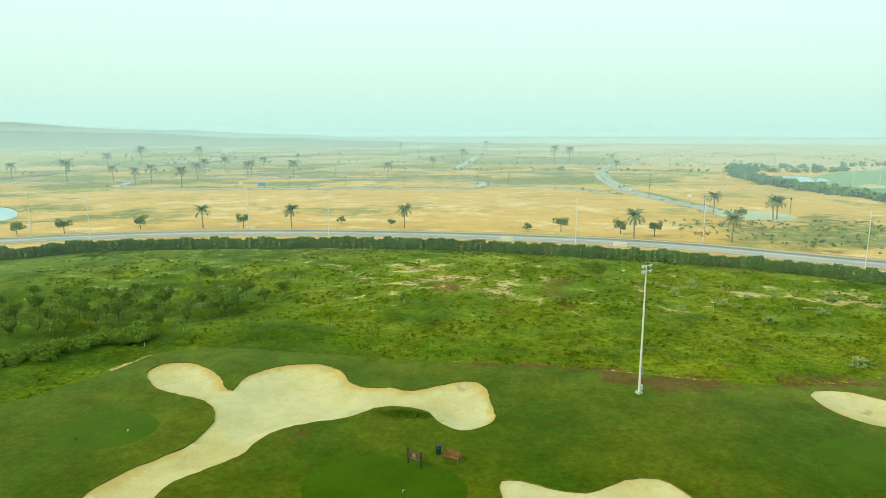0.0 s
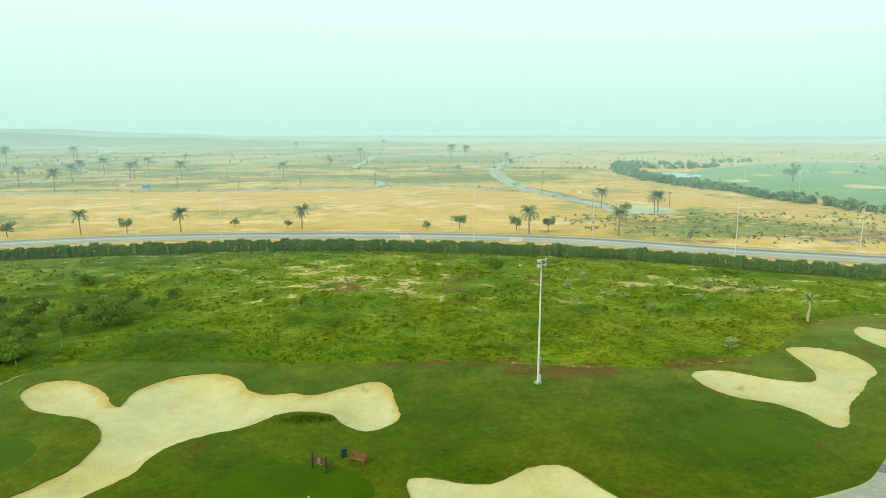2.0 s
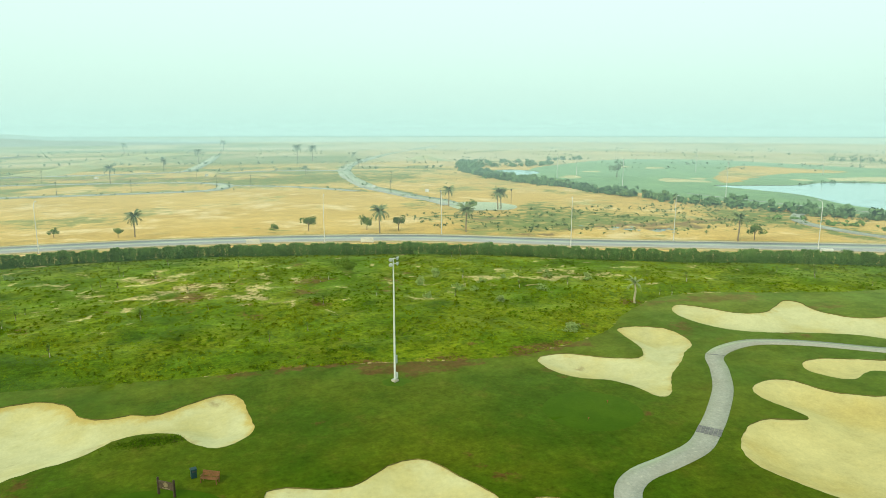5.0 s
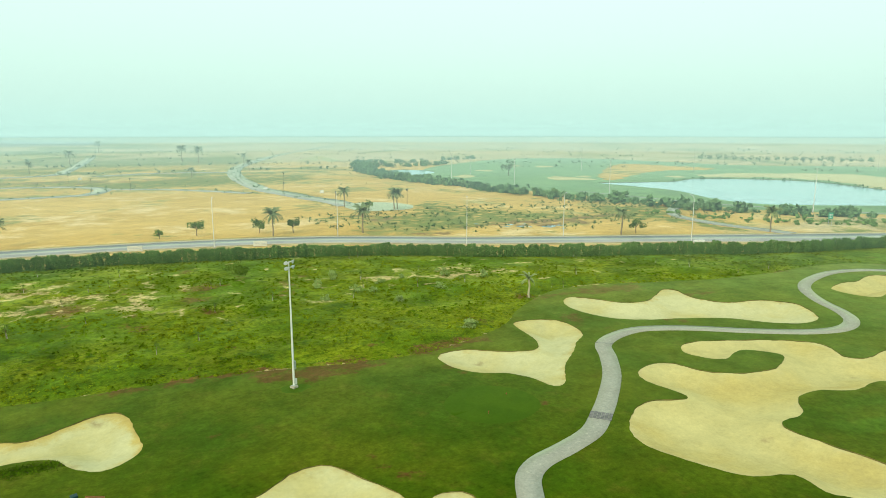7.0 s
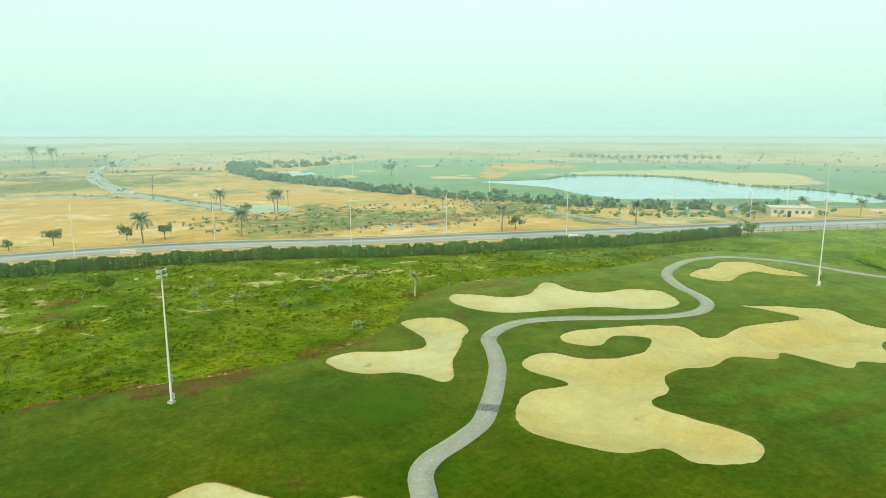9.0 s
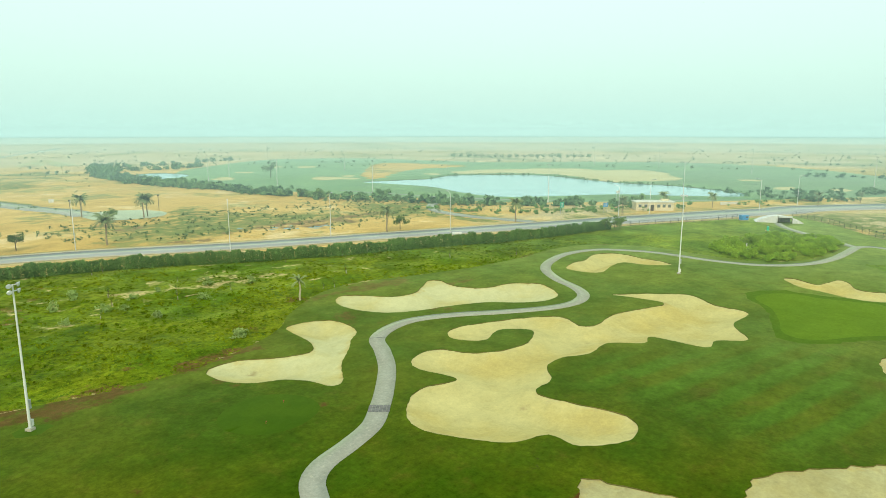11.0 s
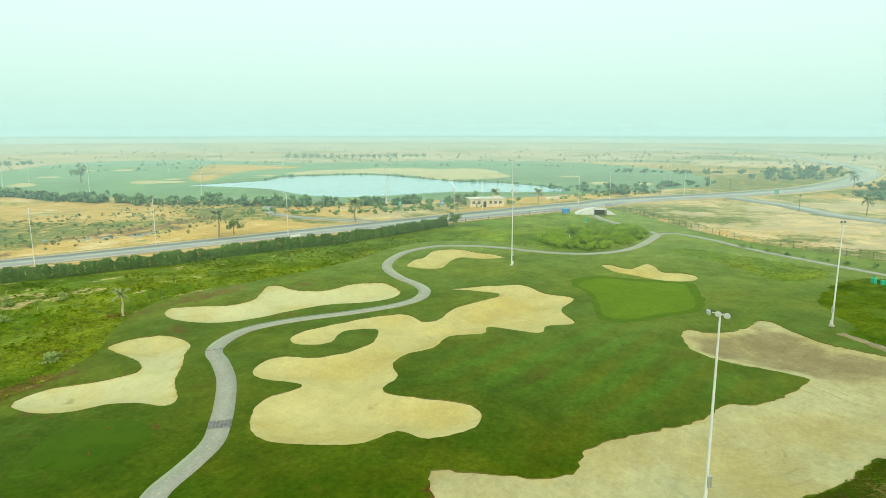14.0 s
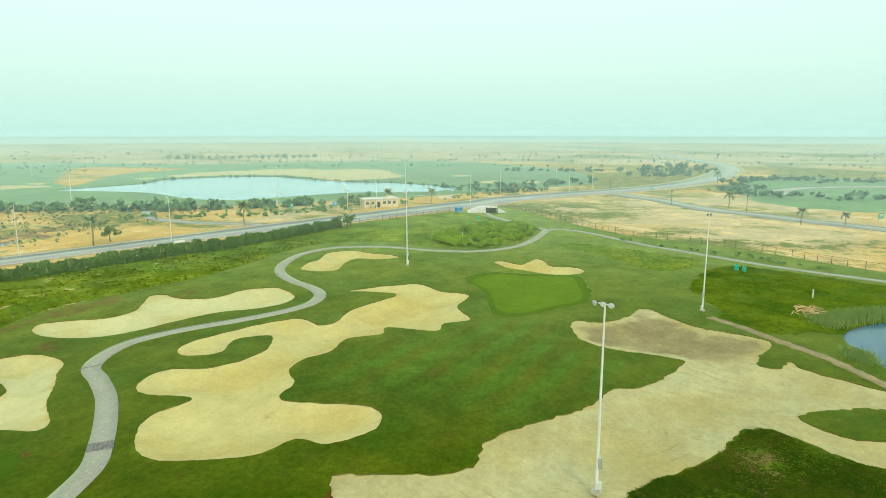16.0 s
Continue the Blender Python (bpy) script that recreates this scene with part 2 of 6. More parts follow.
M_BLUE = mat("blue_paint", (0.053, 0.246, 0.484), (0.070, 0.299, 0.546), (0.044, 0.176, 0.352), big=1.0, small=5.0, rough=0.45)
M_SIGN = mat("sign_green", (0.026, 0.290, 0.176), (0.035, 0.334, 0.211), None, rough=0.4, bump=0.0)
M_RED = mat("red_flag", (0.440, 0.044, 0.026), (0.370, 0.035, 0.026), None, rough=0.7, bump=0.0)
M_HOUSE = mat("cream_render", (0.6972, 0.6120, 0.4008), (0.6120, 0.5280, 0.3384), (0.5280, 0.4440, 0.2748), big=0.4, small=3.0)
M_ROOF = mat("pale_roof", (0.634, 0.616, 0.510), (0.563, 0.546, 0.458), (0.475, 0.440, 0.352), big=0.4, small=3.0)
M_PANE = mat("window_glass", (0.10, 0.11, 0.10), (0.14, 0.15, 0.13), None, rough=0.1, bump=0.0, spec=0.6)
M_BARK = mat("bark", (0.176, 0.123, 0.075), (0.123, 0.088, 0.053), (0.079, 0.057, 0.035), big=2.0, small=12.0, bump=0.6)
M_PALMBARK = mat("palm_bark", (0.317, 0.246, 0.150), (0.246, 0.185, 0.106), (0.167, 0.123, 0.075), big=1.0, small=8.0, stretch=(1, 1, 4), bump=0.8)
M_PALEBARK = mat("pale_palm_bark", (0.458, 0.405, 0.264), (0.387, 0.334, 0.211), (0.299, 0.246, 0.150), big=1.0, small=8.0, stretch=(1, 1, 4), bump=0.6)
M_HEDGE = mat("hedge_leaf", (0.106, 0.201, 0.042), (0.141, 0.242, 0.053), (0.084, 0.163, 0.035), big=0.5, small=3.0, vary=0.25, bump=0.0, rough=0.7, spec=0.1)
M_LEAF = mat("tree_leaf", (0.110, 0.180, 0.026), (0.154, 0.224, 0.033), (0.079, 0.136, 0.021), big=0.5, small=3.0, vary=0.45, bump=0.0, rough=0.6, spec=0.1)
M_SHRUB = mat("bright_shrub_leaf", (0.216, 0.350, 0.0292), (0.288, 0.412, 0.0351), (0.154, 0.268, 0.0222), big=0.5, small=3.0, vary=0.35, bump=0.0, rough=0.6, spec=0.1)
M_DULL = mat("dull_shrub_leaf", (0.123, 0.207, 0.019), (0.167, 0.251, 0.025), (0.088, 0.154, 0.0158), big=0.5, small=3.0, vary=0.4, bump=0.0, rough=0.6, spec=0.1)
M_PALE = mat("silvery_shrub_leaf", (0.229, 0.317, 0.088), (0.290, 0.370, 0.123), (0.167, 0.246, 0.070), big=0.5, small=3.0, vary=0.3, bump=0.0, spec=0.1)
M_PALM = mat("palm_frond", (0.176, 0.220, 0.079), (0.220, 0.264, 0.097), (0.132, 0.176, 0.062), big=0.6, small=3.0, vary=0.35, bump=0.0, rough=0.55)
# far foliage: distance haze is mixed into these four leaf colours
M_FARLEAF = mat("haze_pale_leaf", (0.15, 0.21, 0.09), (0.19, 0.25, 0.10), (0.11, 0.17, 0.07), big=0.05, small=0.5, vary=0.3, bump=0.0, spec=0.05)
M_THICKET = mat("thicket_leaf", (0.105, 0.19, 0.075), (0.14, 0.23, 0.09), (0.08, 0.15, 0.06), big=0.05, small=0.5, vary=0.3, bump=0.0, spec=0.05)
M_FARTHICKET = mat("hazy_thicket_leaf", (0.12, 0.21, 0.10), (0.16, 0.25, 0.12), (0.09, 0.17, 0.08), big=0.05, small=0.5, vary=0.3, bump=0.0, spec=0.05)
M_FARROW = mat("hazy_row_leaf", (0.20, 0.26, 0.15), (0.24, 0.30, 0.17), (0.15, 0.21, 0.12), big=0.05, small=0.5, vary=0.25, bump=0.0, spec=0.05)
M_VERGE = mat("verge_leaf", (0.141, 0.255, 0.070), (0.194, 0.299, 0.088), (0.106, 0.202, 0.062), big=0.1, small=0.6, vary=0.35, bump=0.0, spec=0.05)
M_ROADPALE = mat("dusty_asphalt", (0.345, 0.355, 0.315), (0.29, 0.30, 0.265), (0.38, 0.36, 0.28), big=0.05, small=0.6, bump=0.03, dew=SAND_HAZE)
M_FARASPH = mat("far_asphalt", (0.176, 0.185, 0.150), (0.141, 0.150, 0.114), (0.220, 0.211, 0.141), big=0.05, small=0.4, bump=0.03)
# palm fronds paled for distance haze
M_FARPALM = mat("haze_pale_frond", (0.20, 0.24, 0.14), (0.24, 0.28, 0.15), (0.16, 0.20, 0.12), big=0.05, small=0.5, vary=0.2, bump=0.0, spec=0.05)
M_REED = mat("reed_blade", (0.211, 0.317, 0.088), (0.264, 0.370, 0.114), (0.167, 0.264, 0.070), big=0.4, small=2.0, vary=0.25, bump=0.0, spec=0.1)
M_TUFT = mat("ground_cover", (0.086, 0.160, 0.005), (0.182, 0.225, 0.009), (0.105, 0.100, 0.012), big=0.055, small=0.5, cut2=(0.58, 0.76), vary=0.45, bump=0.0, spec=0.0, grain=((0.41, 0.09), (0.42, 0.5)))
M_LUSHTUFT = mat("lush_ground_cover", (0.055, 0.104, 0.0044), (0.110, 0.151, 0.0070), (0.037, 0.070, 0.0035), big=0.09, small=1.0, vary=0.30, bump=0.0, spec=0.0, grain=((0.29, 0.12), (0.32, 0.6)))
M_MOUNDTUFT = mat("mound_cover", (0.0217, 0.0434, 0.0027), (0.0434, 0.0614, 0.0043), (0.0626, 0.0490, 0.0118), big=0.12, small=0.5, cut2=(0.54, 0.70), vary=0.4, bump=0.0, spec=0.0)
M_BERM = mat("scrubby_earth_bank", (0.299, 0.290, 0.150), (0.370, 0.273, 0.106), (0.229, 0.238, 0.114), big=0.03, small=0.2, bump=0.1, dew=SAND_HAZE)
M_EASTTUFT = mat("pond_side_cover", (0.0672, 0.131, 0.0085), (0.139, 0.192, 0.0118), (0.0428, 0.0917, 0.0064), big=0.09, small=0.6, vary=0.30, bump=0.0, spec=0.0, grain=((0.36, 0.10), (0.32, 0.5)))
M_DRY = mat("dead_branches", (0.546, 0.405, 0.194), (0.458, 0.326, 0.150), (0.334, 0.229, 0.106), big=1.0, small=5.0, vary=0.3)
M_HILL = mat("bare_hill", (0.264, 0.273, 0.211), (0.220, 0.238, 0.185), (0.194, 0.220, 0.167), big=0.02, small=0.1)
M_NEARHILL = mat("scrubby_hill", (0.12, 0.14, 0.08), (0.09, 0.115, 0.065), (0.16, 0.15, 0.09), big=0.02, small=0.1)
M_LINE = mat("road_paint", (0.528, 0.510, 0.422), (0.422, 0.405, 0.334), None, bump=0.0)


def water_material(name="water", deep=(0.26, 0.45, 0.44)):
    m = bpy.data.materials.new(name)
    m.use_nodes = True
    n, l = m.node_tree.nodes, m.node_tree.links
    p = n["Principled BSDF"]
    p.inputs["Base Color"].default_value = (*deep, 1)
    p.inputs["Roughness"].default_value, p.inputs["IOR"].default_value = 0.12, 1.33
    geo, t, b = n.new("ShaderNodeNewGeometry"), n.new("ShaderNodeTexNoise"), n.new("ShaderNodeBump")
    t.inputs["Scale"].default_value, b.inputs["Strength"].default_value, b.inputs["Distance"].default_value = 1.2, 0.15, 0.05
    l.new(geo.outputs["Position"], t.inputs["Vector"])
    l.new(t.outputs["Fac"], b.inputs["Height"])
    l.new(b.outputs[0], p.inputs["Normal"])
    return m


M_WATER = water_material()
M_POND = water_material("deep_pond_water", (0.045, 0.12, 0.16))


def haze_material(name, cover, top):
    """A glowing see-through shell in place of distance haze, thinning out towards its top."""
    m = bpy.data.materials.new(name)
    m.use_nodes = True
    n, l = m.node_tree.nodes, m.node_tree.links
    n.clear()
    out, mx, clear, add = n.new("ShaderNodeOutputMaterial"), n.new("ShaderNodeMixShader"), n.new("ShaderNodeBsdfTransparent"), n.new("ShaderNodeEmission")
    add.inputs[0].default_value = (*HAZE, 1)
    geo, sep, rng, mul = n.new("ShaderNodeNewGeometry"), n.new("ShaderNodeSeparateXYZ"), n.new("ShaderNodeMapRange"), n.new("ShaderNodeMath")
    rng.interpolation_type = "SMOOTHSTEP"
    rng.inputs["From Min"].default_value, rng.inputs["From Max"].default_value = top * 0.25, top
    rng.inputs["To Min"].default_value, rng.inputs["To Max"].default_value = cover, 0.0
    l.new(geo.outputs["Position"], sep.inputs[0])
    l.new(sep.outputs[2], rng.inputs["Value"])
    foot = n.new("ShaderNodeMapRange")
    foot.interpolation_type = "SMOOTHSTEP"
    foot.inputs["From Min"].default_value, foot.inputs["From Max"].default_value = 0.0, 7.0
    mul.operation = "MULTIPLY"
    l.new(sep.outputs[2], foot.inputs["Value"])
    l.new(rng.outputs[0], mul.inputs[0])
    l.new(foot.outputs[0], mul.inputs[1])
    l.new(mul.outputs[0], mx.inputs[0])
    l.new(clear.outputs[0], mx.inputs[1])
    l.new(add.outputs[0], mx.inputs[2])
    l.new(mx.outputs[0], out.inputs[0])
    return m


# ---- mesh helpers ----
def mesh_of(name, verts, faces, *mats):
    """A mesh from points and faces; faces of one size go in as one array."""
    me = bpy.data.meshes.new(name)
    verts = np.asarray(verts, dtype=np.float32)
    sizes = {len(f) for f in faces} if not isinstance(faces, np.ndarray) else {faces.shape[1]}
    if len(sizes) == 1:
        faces = np.asarray(faces, dtype=np.int32)
        n, k = faces.shape
        me.vertices.add(len(verts)), me.loops.add(n * k), me.polygons.add(n)
        me.vertices.foreach_set("co", verts.ravel())
        me.loops.foreach_set("vertex_index", faces.ravel())
        me.polygons.foreach_set("loop_start", np.arange(0, n * k, k, dtype=np.int32))
        me.update(calc_edges=True)
    else:
        me.from_pydata([tuple(map(float, v)) for v in verts], [], [tuple(map(int, f)) for f in faces])
    for m in mats:
        me.materials.append(m)
    return me


def part(name, shape, material, parent=None, label=""):
    """One mesh object out of a bmesh or a mesh, under its thing or part."""
    if isinstance(shape, bmesh.types.BMesh):
        me = bpy.data.meshes.new(name)
        shape.normal_update()
        shape.to_mesh(me)
        shape.free()
        me.materials.append(material)
    else:
        me = shape
        if material and not me.materials:
            me.materials.append(material)
    ob = new(name, me)
    ob.parent = parent
    return tagged(ob, label)


def box(bm, x, y, z, sx, sy, sz, turn=0.0, bevel=0.0, tilt=0.0):
    r = bmesh.ops.create_cube(bm, size=1.0, matrix=pose(x, y, z, tilt, 0, turn) @ Matrix.Diagonal((sx, sy, sz, 1)))
    if bevel:
        es = {e for v in r["verts"] for e in v.link_edges}
        bmesh.ops.bevel(bm, geom=list(es), offset=bevel, segments=2, affect="EDGES", profile=0.6)
    return bm


def tube(bm, a, b, ra, rb, seg=8):
    a, b = Vector(a), Vector(b)
    d = b - a
    m = Matrix.Translation((a + b) / 2) @ d.to_track_quat("Z", "Y").to_matrix().to_4x4()
    bmesh.ops.create_cone(bm, cap_ends=True, segments=seg, radius1=ra, radius2=rb, depth=d.length, matrix=m)
    return bm


def bm_new():
    return bmesh.new()


def curve_points(ctrl, step, closed):
    """A smooth line through control points, sampled at about every step metres."""
    c = [np.array(p, float) for p in ctrl]
    n, pts = len(c), []
    for i in range(n if closed else n - 1):
        if closed:
            p0, p1, p2, p3 = c[i - 1], c[i], c[(i + 1) % n], c[(i + 2) % n]
        else:
            p0, p1, p2, p3 = c[max(i - 1, 0)], c[i], c[i + 1], c[min(i + 2, n - 1)]
        k = max(1, int(round(np.linalg.norm(p2 - p1) / step)))
        for j in range(k):
            t = j / k
            pts.append(0.5 * (2 * p1 + (p2 - p0) * t + (2 * p0 - 5 * p1 + 4 * p2 - p3) * t * t + (3 * p1 - p0 - 3 * p2 + p3) * t ** 3))
    if not closed:
        pts.append(c[-1])
    return np.array(pts)


def inside(poly, pts):
    x, y = pts[:, 0], pts[:, 1]
    ax, ay = poly[:, 0], poly[:, 1]
    bx, by = np.roll(ax, -1), np.roll(ay, -1)
    if len(pts) < 60:
        span = np.where(by == ay, 1e-9, by - ay)
        cross = ((ay[:, None] > y) != (by[:, None] > y)) & (x < ((bx - ax) / span)[:, None] * (y - ay[:, None]) + ax[:, None])
        return cross.sum(axis=0) % 2 == 1
    hit = np.zeros(len(pts), bool)
    for i in range(len(poly)):
        if ay[i] == by[i]:
            continue
        hit ^= ((ay[i] > y) != (by[i] > y)) & (x < (bx[i] - ax[i]) * (y - ay[i]) / (by[i] - ay[i]) + ax[i])
    return hit


def line_gap(line, pts, closed=False):
    """Distance of points from a line."""
    line, pts = np.asarray(line, float), np.asarray(pts, float)
    a, b = (line, np.roll(line, -1, axis=0)) if closed else (line[:-1], line[1:])
    d = b - a
    dd = np.maximum((d * d).sum(axis=1), 1e-9)
    out = np.empty(len(pts))
    block = max(1, 400000 // len(a))
    for i in range(0, len(pts), block):
        p = pts[i:i + block, None, :] - a
        t = np.clip((p * d).sum(axis=2) / dd, 0, 1)[:, :, None]
        q = p - t * d
        out[i:i + block] = np.sqrt((q * q).sum(axis=2).min(axis=1))
    return out


def gap_field(line, closed, lo, hi, step=1.5):
    """Distances from a line, worked out once on a grid and read off between its points."""
    xs, ys = np.arange(lo[0], hi[0] + step, step), np.arange(lo[1], hi[1] + step, step)
    gx, gy = np.meshgrid(xs, ys, indexing="ij")
    grid = line_gap(line, np.c_[gx.ravel(), gy.ravel()], closed).reshape(gx.shape)

    def read(pts):
        u = np.clip((pts - np.array(lo)) / step, 0, np.array(grid.shape) - 1.001)
        i = u.astype(int)
        f = u - i
        g00, g10, g01, g11 = grid[i[:, 0], i[:, 1]], grid[i[:, 0] + 1, i[:, 1]], grid[i[:, 0], i[:, 1] + 1], grid[i[:, 0] + 1, i[:, 1] + 1]
        return (g00 * (1 - f[:, 0]) + g10 * f[:, 0]) * (1 - f[:, 1]) + (g01 * (1 - f[:, 0]) + g11 * f[:, 0]) * f[:, 1]
    return read


def smooth(a, lo, hi):
    t = np.clip((a - lo) / (hi - lo), 0, 1)
    return t * t * (3 - 2 * t)


def fbm(x, y, scale, seed=0.0, octaves=4):
    return np.array([noise.fractal((float(a) / scale + seed, float(b) / scale - seed, seed), 0.6, 2.0, octaves) for a, b in zip(np.atleast_1d(x), np.atleast_1d(y))])


# ---- plan of the ground, in units of 1.33 m ----
GOLDEN = ("great", "upper", "bend")
BUNKERS = {
    "long": [(-29.65, 54.97), (-29.54, 57.35), (-27.47, 58.24), (-24.19, 56.75), (-21.8, 54.4), (-20.42, 52.27), (-19.3, 51.53), (-19.27, 54.1), (-18.04, 56.7), (-15.67, 58.57), (-12.64, 58.71), (-10.18, 57.11), (-8.72, 54.42), (-6.79, 53.25), (-4.58, 53.49), (-2.65, 52.86), (-0.55, 53.96), (1.76, 55.5), (3.66, 55.62), (4.66, 53.57), (4.97, 51.31), (5.47, 47.79), (4.79, 46.2), (3.31, 45.14), (1.93, 45.34), (0.62, 46.59), (-0.5, 48.39), (-2.61, 49.12), (-4.81, 48.78), (-7.28, 46.42), (-9.95, 45.34), (-12.31, 43.74), (-13.35, 41.42), (-13.79, 39.33), (-16.75, 35.58), (-17.09, 33.62), (-17.58, 30.13), (-21.18, 29.5), (-21.88, 33.07), (-21.83, 34.41), (-20.83, 36.89), (-19.42, 39.08), (-18.39, 40.97), (-18.16, 43.38), (-18.43, 45.8), (-19.48, 47.69), (-21.33, 49.16), (-24.26, 50.2), (-27.01, 51.57)],
    "low": [(5.79, 37.07), (6.6, 37.8), (7.99, 37.5), (9.83, 36.71), (11.6, 36.56), (13.09, 37.31), (14.58, 38.45), (16.18, 38.9), (17.57, 38.34), (18.54, 36.82), (19.4, 35.07), (20.52, 32.78), (20.37, 30.6), (16.82, 28.44), (10.38, 30.15), (6.7, 33.66)],
    "low_east": [(21.65, 30.69), (23.06, 31.5), (24.44, 31.1), (25, 29.67), (24.85, 27.32), (22.56, 26.79), (21.21, 28.41)],
    "winged": [(34.7, 55.39), (36.17, 56.48), (38.72, 56.19), (41.54, 54.15), (44.58, 52.7), (45.83, 52.82), (46.9, 53.91), (47.74, 56.42), (48.18, 59.26), (48.6, 61.68), (49.79, 62.69), (52.89, 61.97), (54.68, 60.13), (54.67, 56.8), (53.5, 54.19), (51.12, 52.41), (49.16, 50.33), (45.6, 47.26), (43, 43.83), (41.53, 42.85), (40.73, 43.67), (40.4, 45.58), (38.95, 47.8), (36.34, 49.37), (34.98, 51.39), (34.53, 53.43)],
    "bar": [(61.3, 68.1), (63.5, 69.1), (65.6, 66.7), (67.7, 63.1), (71.4, 62.3), (75.2, 64.2), (79.1, 66.4), (80.3, 64.7), (79.4, 62.7), (79.2, 59.6), (81.5, 56.4), (85.9, 55.3), (89.2, 52.0), (87.6, 48.3), (85.1, 45.7), (81.6, 45.5), (78.2, 47.6), (74.9, 51.2), (69.4, 53.9), (65.4, 55.3), (61.7, 57.8), (59.9, 61.3), (59.8, 65.2)],
    "bend": [(103.0, 55.3), (108.3, 56.8), (111.3, 56.3), (116.9, 57.5), (120.5, 55.6), (120.8, 51.9), (119.3, 48.8), (119.3, 45.8), (117.8, 42.2), (115.3, 44.0), (114.2, 46.4), (113.9, 49.7), (109.8, 50.0), (104.6, 48.8), (102.5, 50.1), (102.0, 53.3)],
    "great": [(60, 45), (60.4, 42.3), (62.1, 41), (66.1, 42.1), (68.4, 39.2), (66.6, 37.5), (63.5, 36.5), (59.6, 37.3), (57, 39.5), (55.9, 42.7), (53.4, 43.3), (50.8, 42.2), (49.8, 39.9), (50.3, 35.3), (46.6, 36.4), (43.1, 34.9), (40.8, 32.4), (40.5, 29.4), (43.1, 23.9), (46.4, 22.2), (46.5, 19.3), (50.4, 16.9), (53.8, 19.2), (52.6, 26.1), (53.4, 28.1), (56.5, 28.4), (59, 30.6), (62.3, 30.8), (65.4, 29.3), (69.9, 29.5), (73, 26.5), (75.8, 26.9), (76.4, 20.8), (79.5, 20.8), (82.5, 18.1), (87.7, 21.5), (94.4, 21.8), (95.3, 26.5), (98.3, 31.1), (95.7, 35.4), (90.8, 39.9), (91.4, 36.6), (91, 32), (82.1, 34.8), (76.2, 34.3), (74.2, 35.5), (76, 39.2), (73.2, 42.3), (63.7, 46.7)],
    "upper": [(119.1, 23.9), (120.5, 22.8), (119.6, 20.9), (118.3, 18.9), (121.1, 18.0), (124.4, 17.1), (123.4, 15.4), (119.8, 13.8), (119.1, 11.9), (120.2, 9.6), (117.9, 7.5), (114.6, 7.7), (112.5, 10.1), (112.4, 13.3), (113.7, 16.9), (115.0, 20.7)],
    "waste": [(83.98, 5.38), (86.26, 4.88), (86.31, 2.11), (90.13, -1.15), (94.23, -2.54), (94.47, -4.11), (91.75, -6.14), (87.87, -10.08), (85.45, -16.74), (82.37, -17), (77.9, -15.16), (75.63, -15.24), (75.41, -16.65), (78.11, -18.38), (75.86, -19.58), (70.32, -27.97), (66.19, -29.01), (67.52, -25.35), (66.94, -21.35), (63.6, -16.45), (60.51, -18.95), (60.6, -22.03), (59.67, -24.42), (56.17, -21.89), (56.58, -18.45), (59.31, -15.09), (59.92, -13.12), (58.77, -11.31), (53.65, -8.89), (47.49, -3.78), (45.39, -2.91), (41.1, -2.98), (36.1, 5.95), (36.82, 11.93), (41.36, 16.51), (42.83, 16.12), (45.01, 9.68), (47.28, 7.6), (49.96, 7.9), (52.86, 6.52), (59.84, 0.91), (64.39, -0.76), (65.89, -3.29), (69.68, -5.63), (74.87, -7.59), (75.94, -5.37), (76.19, -1.2), (77.15, 2.04), (79.64, 4.2)],
}
GREENS = {
    "oval": [(-30.84, 43.06), (-28.99, 46.24), (-25.52, 46.48), (-22.46, 44.18), (-22.84, 41.04), (-25.75, 39.34), (-29.22, 39.94)],
    "low": [(-7.8, 36.16), (-5.97, 39.29), (-2.51, 40.15), (1.47, 39.14), (3.65, 36.45), (2.5, 32.62), (-1.42, 31.06), (-5.86, 32.57)],
    "mid": [(29.68, 44.08), (31.96, 46.02), (35.52, 46.04), (37.76, 43.12), (37.35, 40.05), (34.26, 38.46), (31.26, 39.14), (29.51, 41.55)],
    "far": [(102.4, 23.3), (106.0, 23.2), (109.1, 20.1), (109.3, 16.0), (110.6, 12.2), (110.9, 8.8), (105.7, 7.1), (99.7, 5.7), (95.9, 6.1), (92.3, 9.1), (88.4, 11.7), (87.1, 14.1), (88.8, 16.2), (93.6, 17.8), (98.6, 20.1)],
}
HEDGE = [(-127.26, 75.85), (-112.1, 91.4), (-89.1, 108.25), (-71.02, 118.88), (-39.22, 124.77), (-3.48, 125.44), (18.29, 120.96), (47.65, 112.05), (70.76, 99.21), (101.6, 85.69), (122.74, 77.23), (148.5, 71.6)]
FENCE = [(207.5, 44.6), (196, 33.1), (177.3, 18.6), (160.3, 3.1), (153.6, -9.3), (148.4, -20.2), (141.9, -29.6), (131.32, -42.36), (112.55, -62.74), (89.27, -84.76)]
ROAD = [(-185.4, 44.1), (-145.4, 95), (-104.9, 127), (-87.5, 135.5), (-59.9, 143.1), (-32.5, 145.3), (-4.8, 144.2), (20.7, 140.6), (46.3, 133.4), (75.3, 117.8), (112.3, 101.4), (153.3, 82.4), (201.3, 59), (215.6, 50.6), (229, 46), (252, 29), (277, 9), (312, -13), (352, -28), (407, -41), (456, -48), (515, -47), (577, -34), (660, -18), (753, 4)]
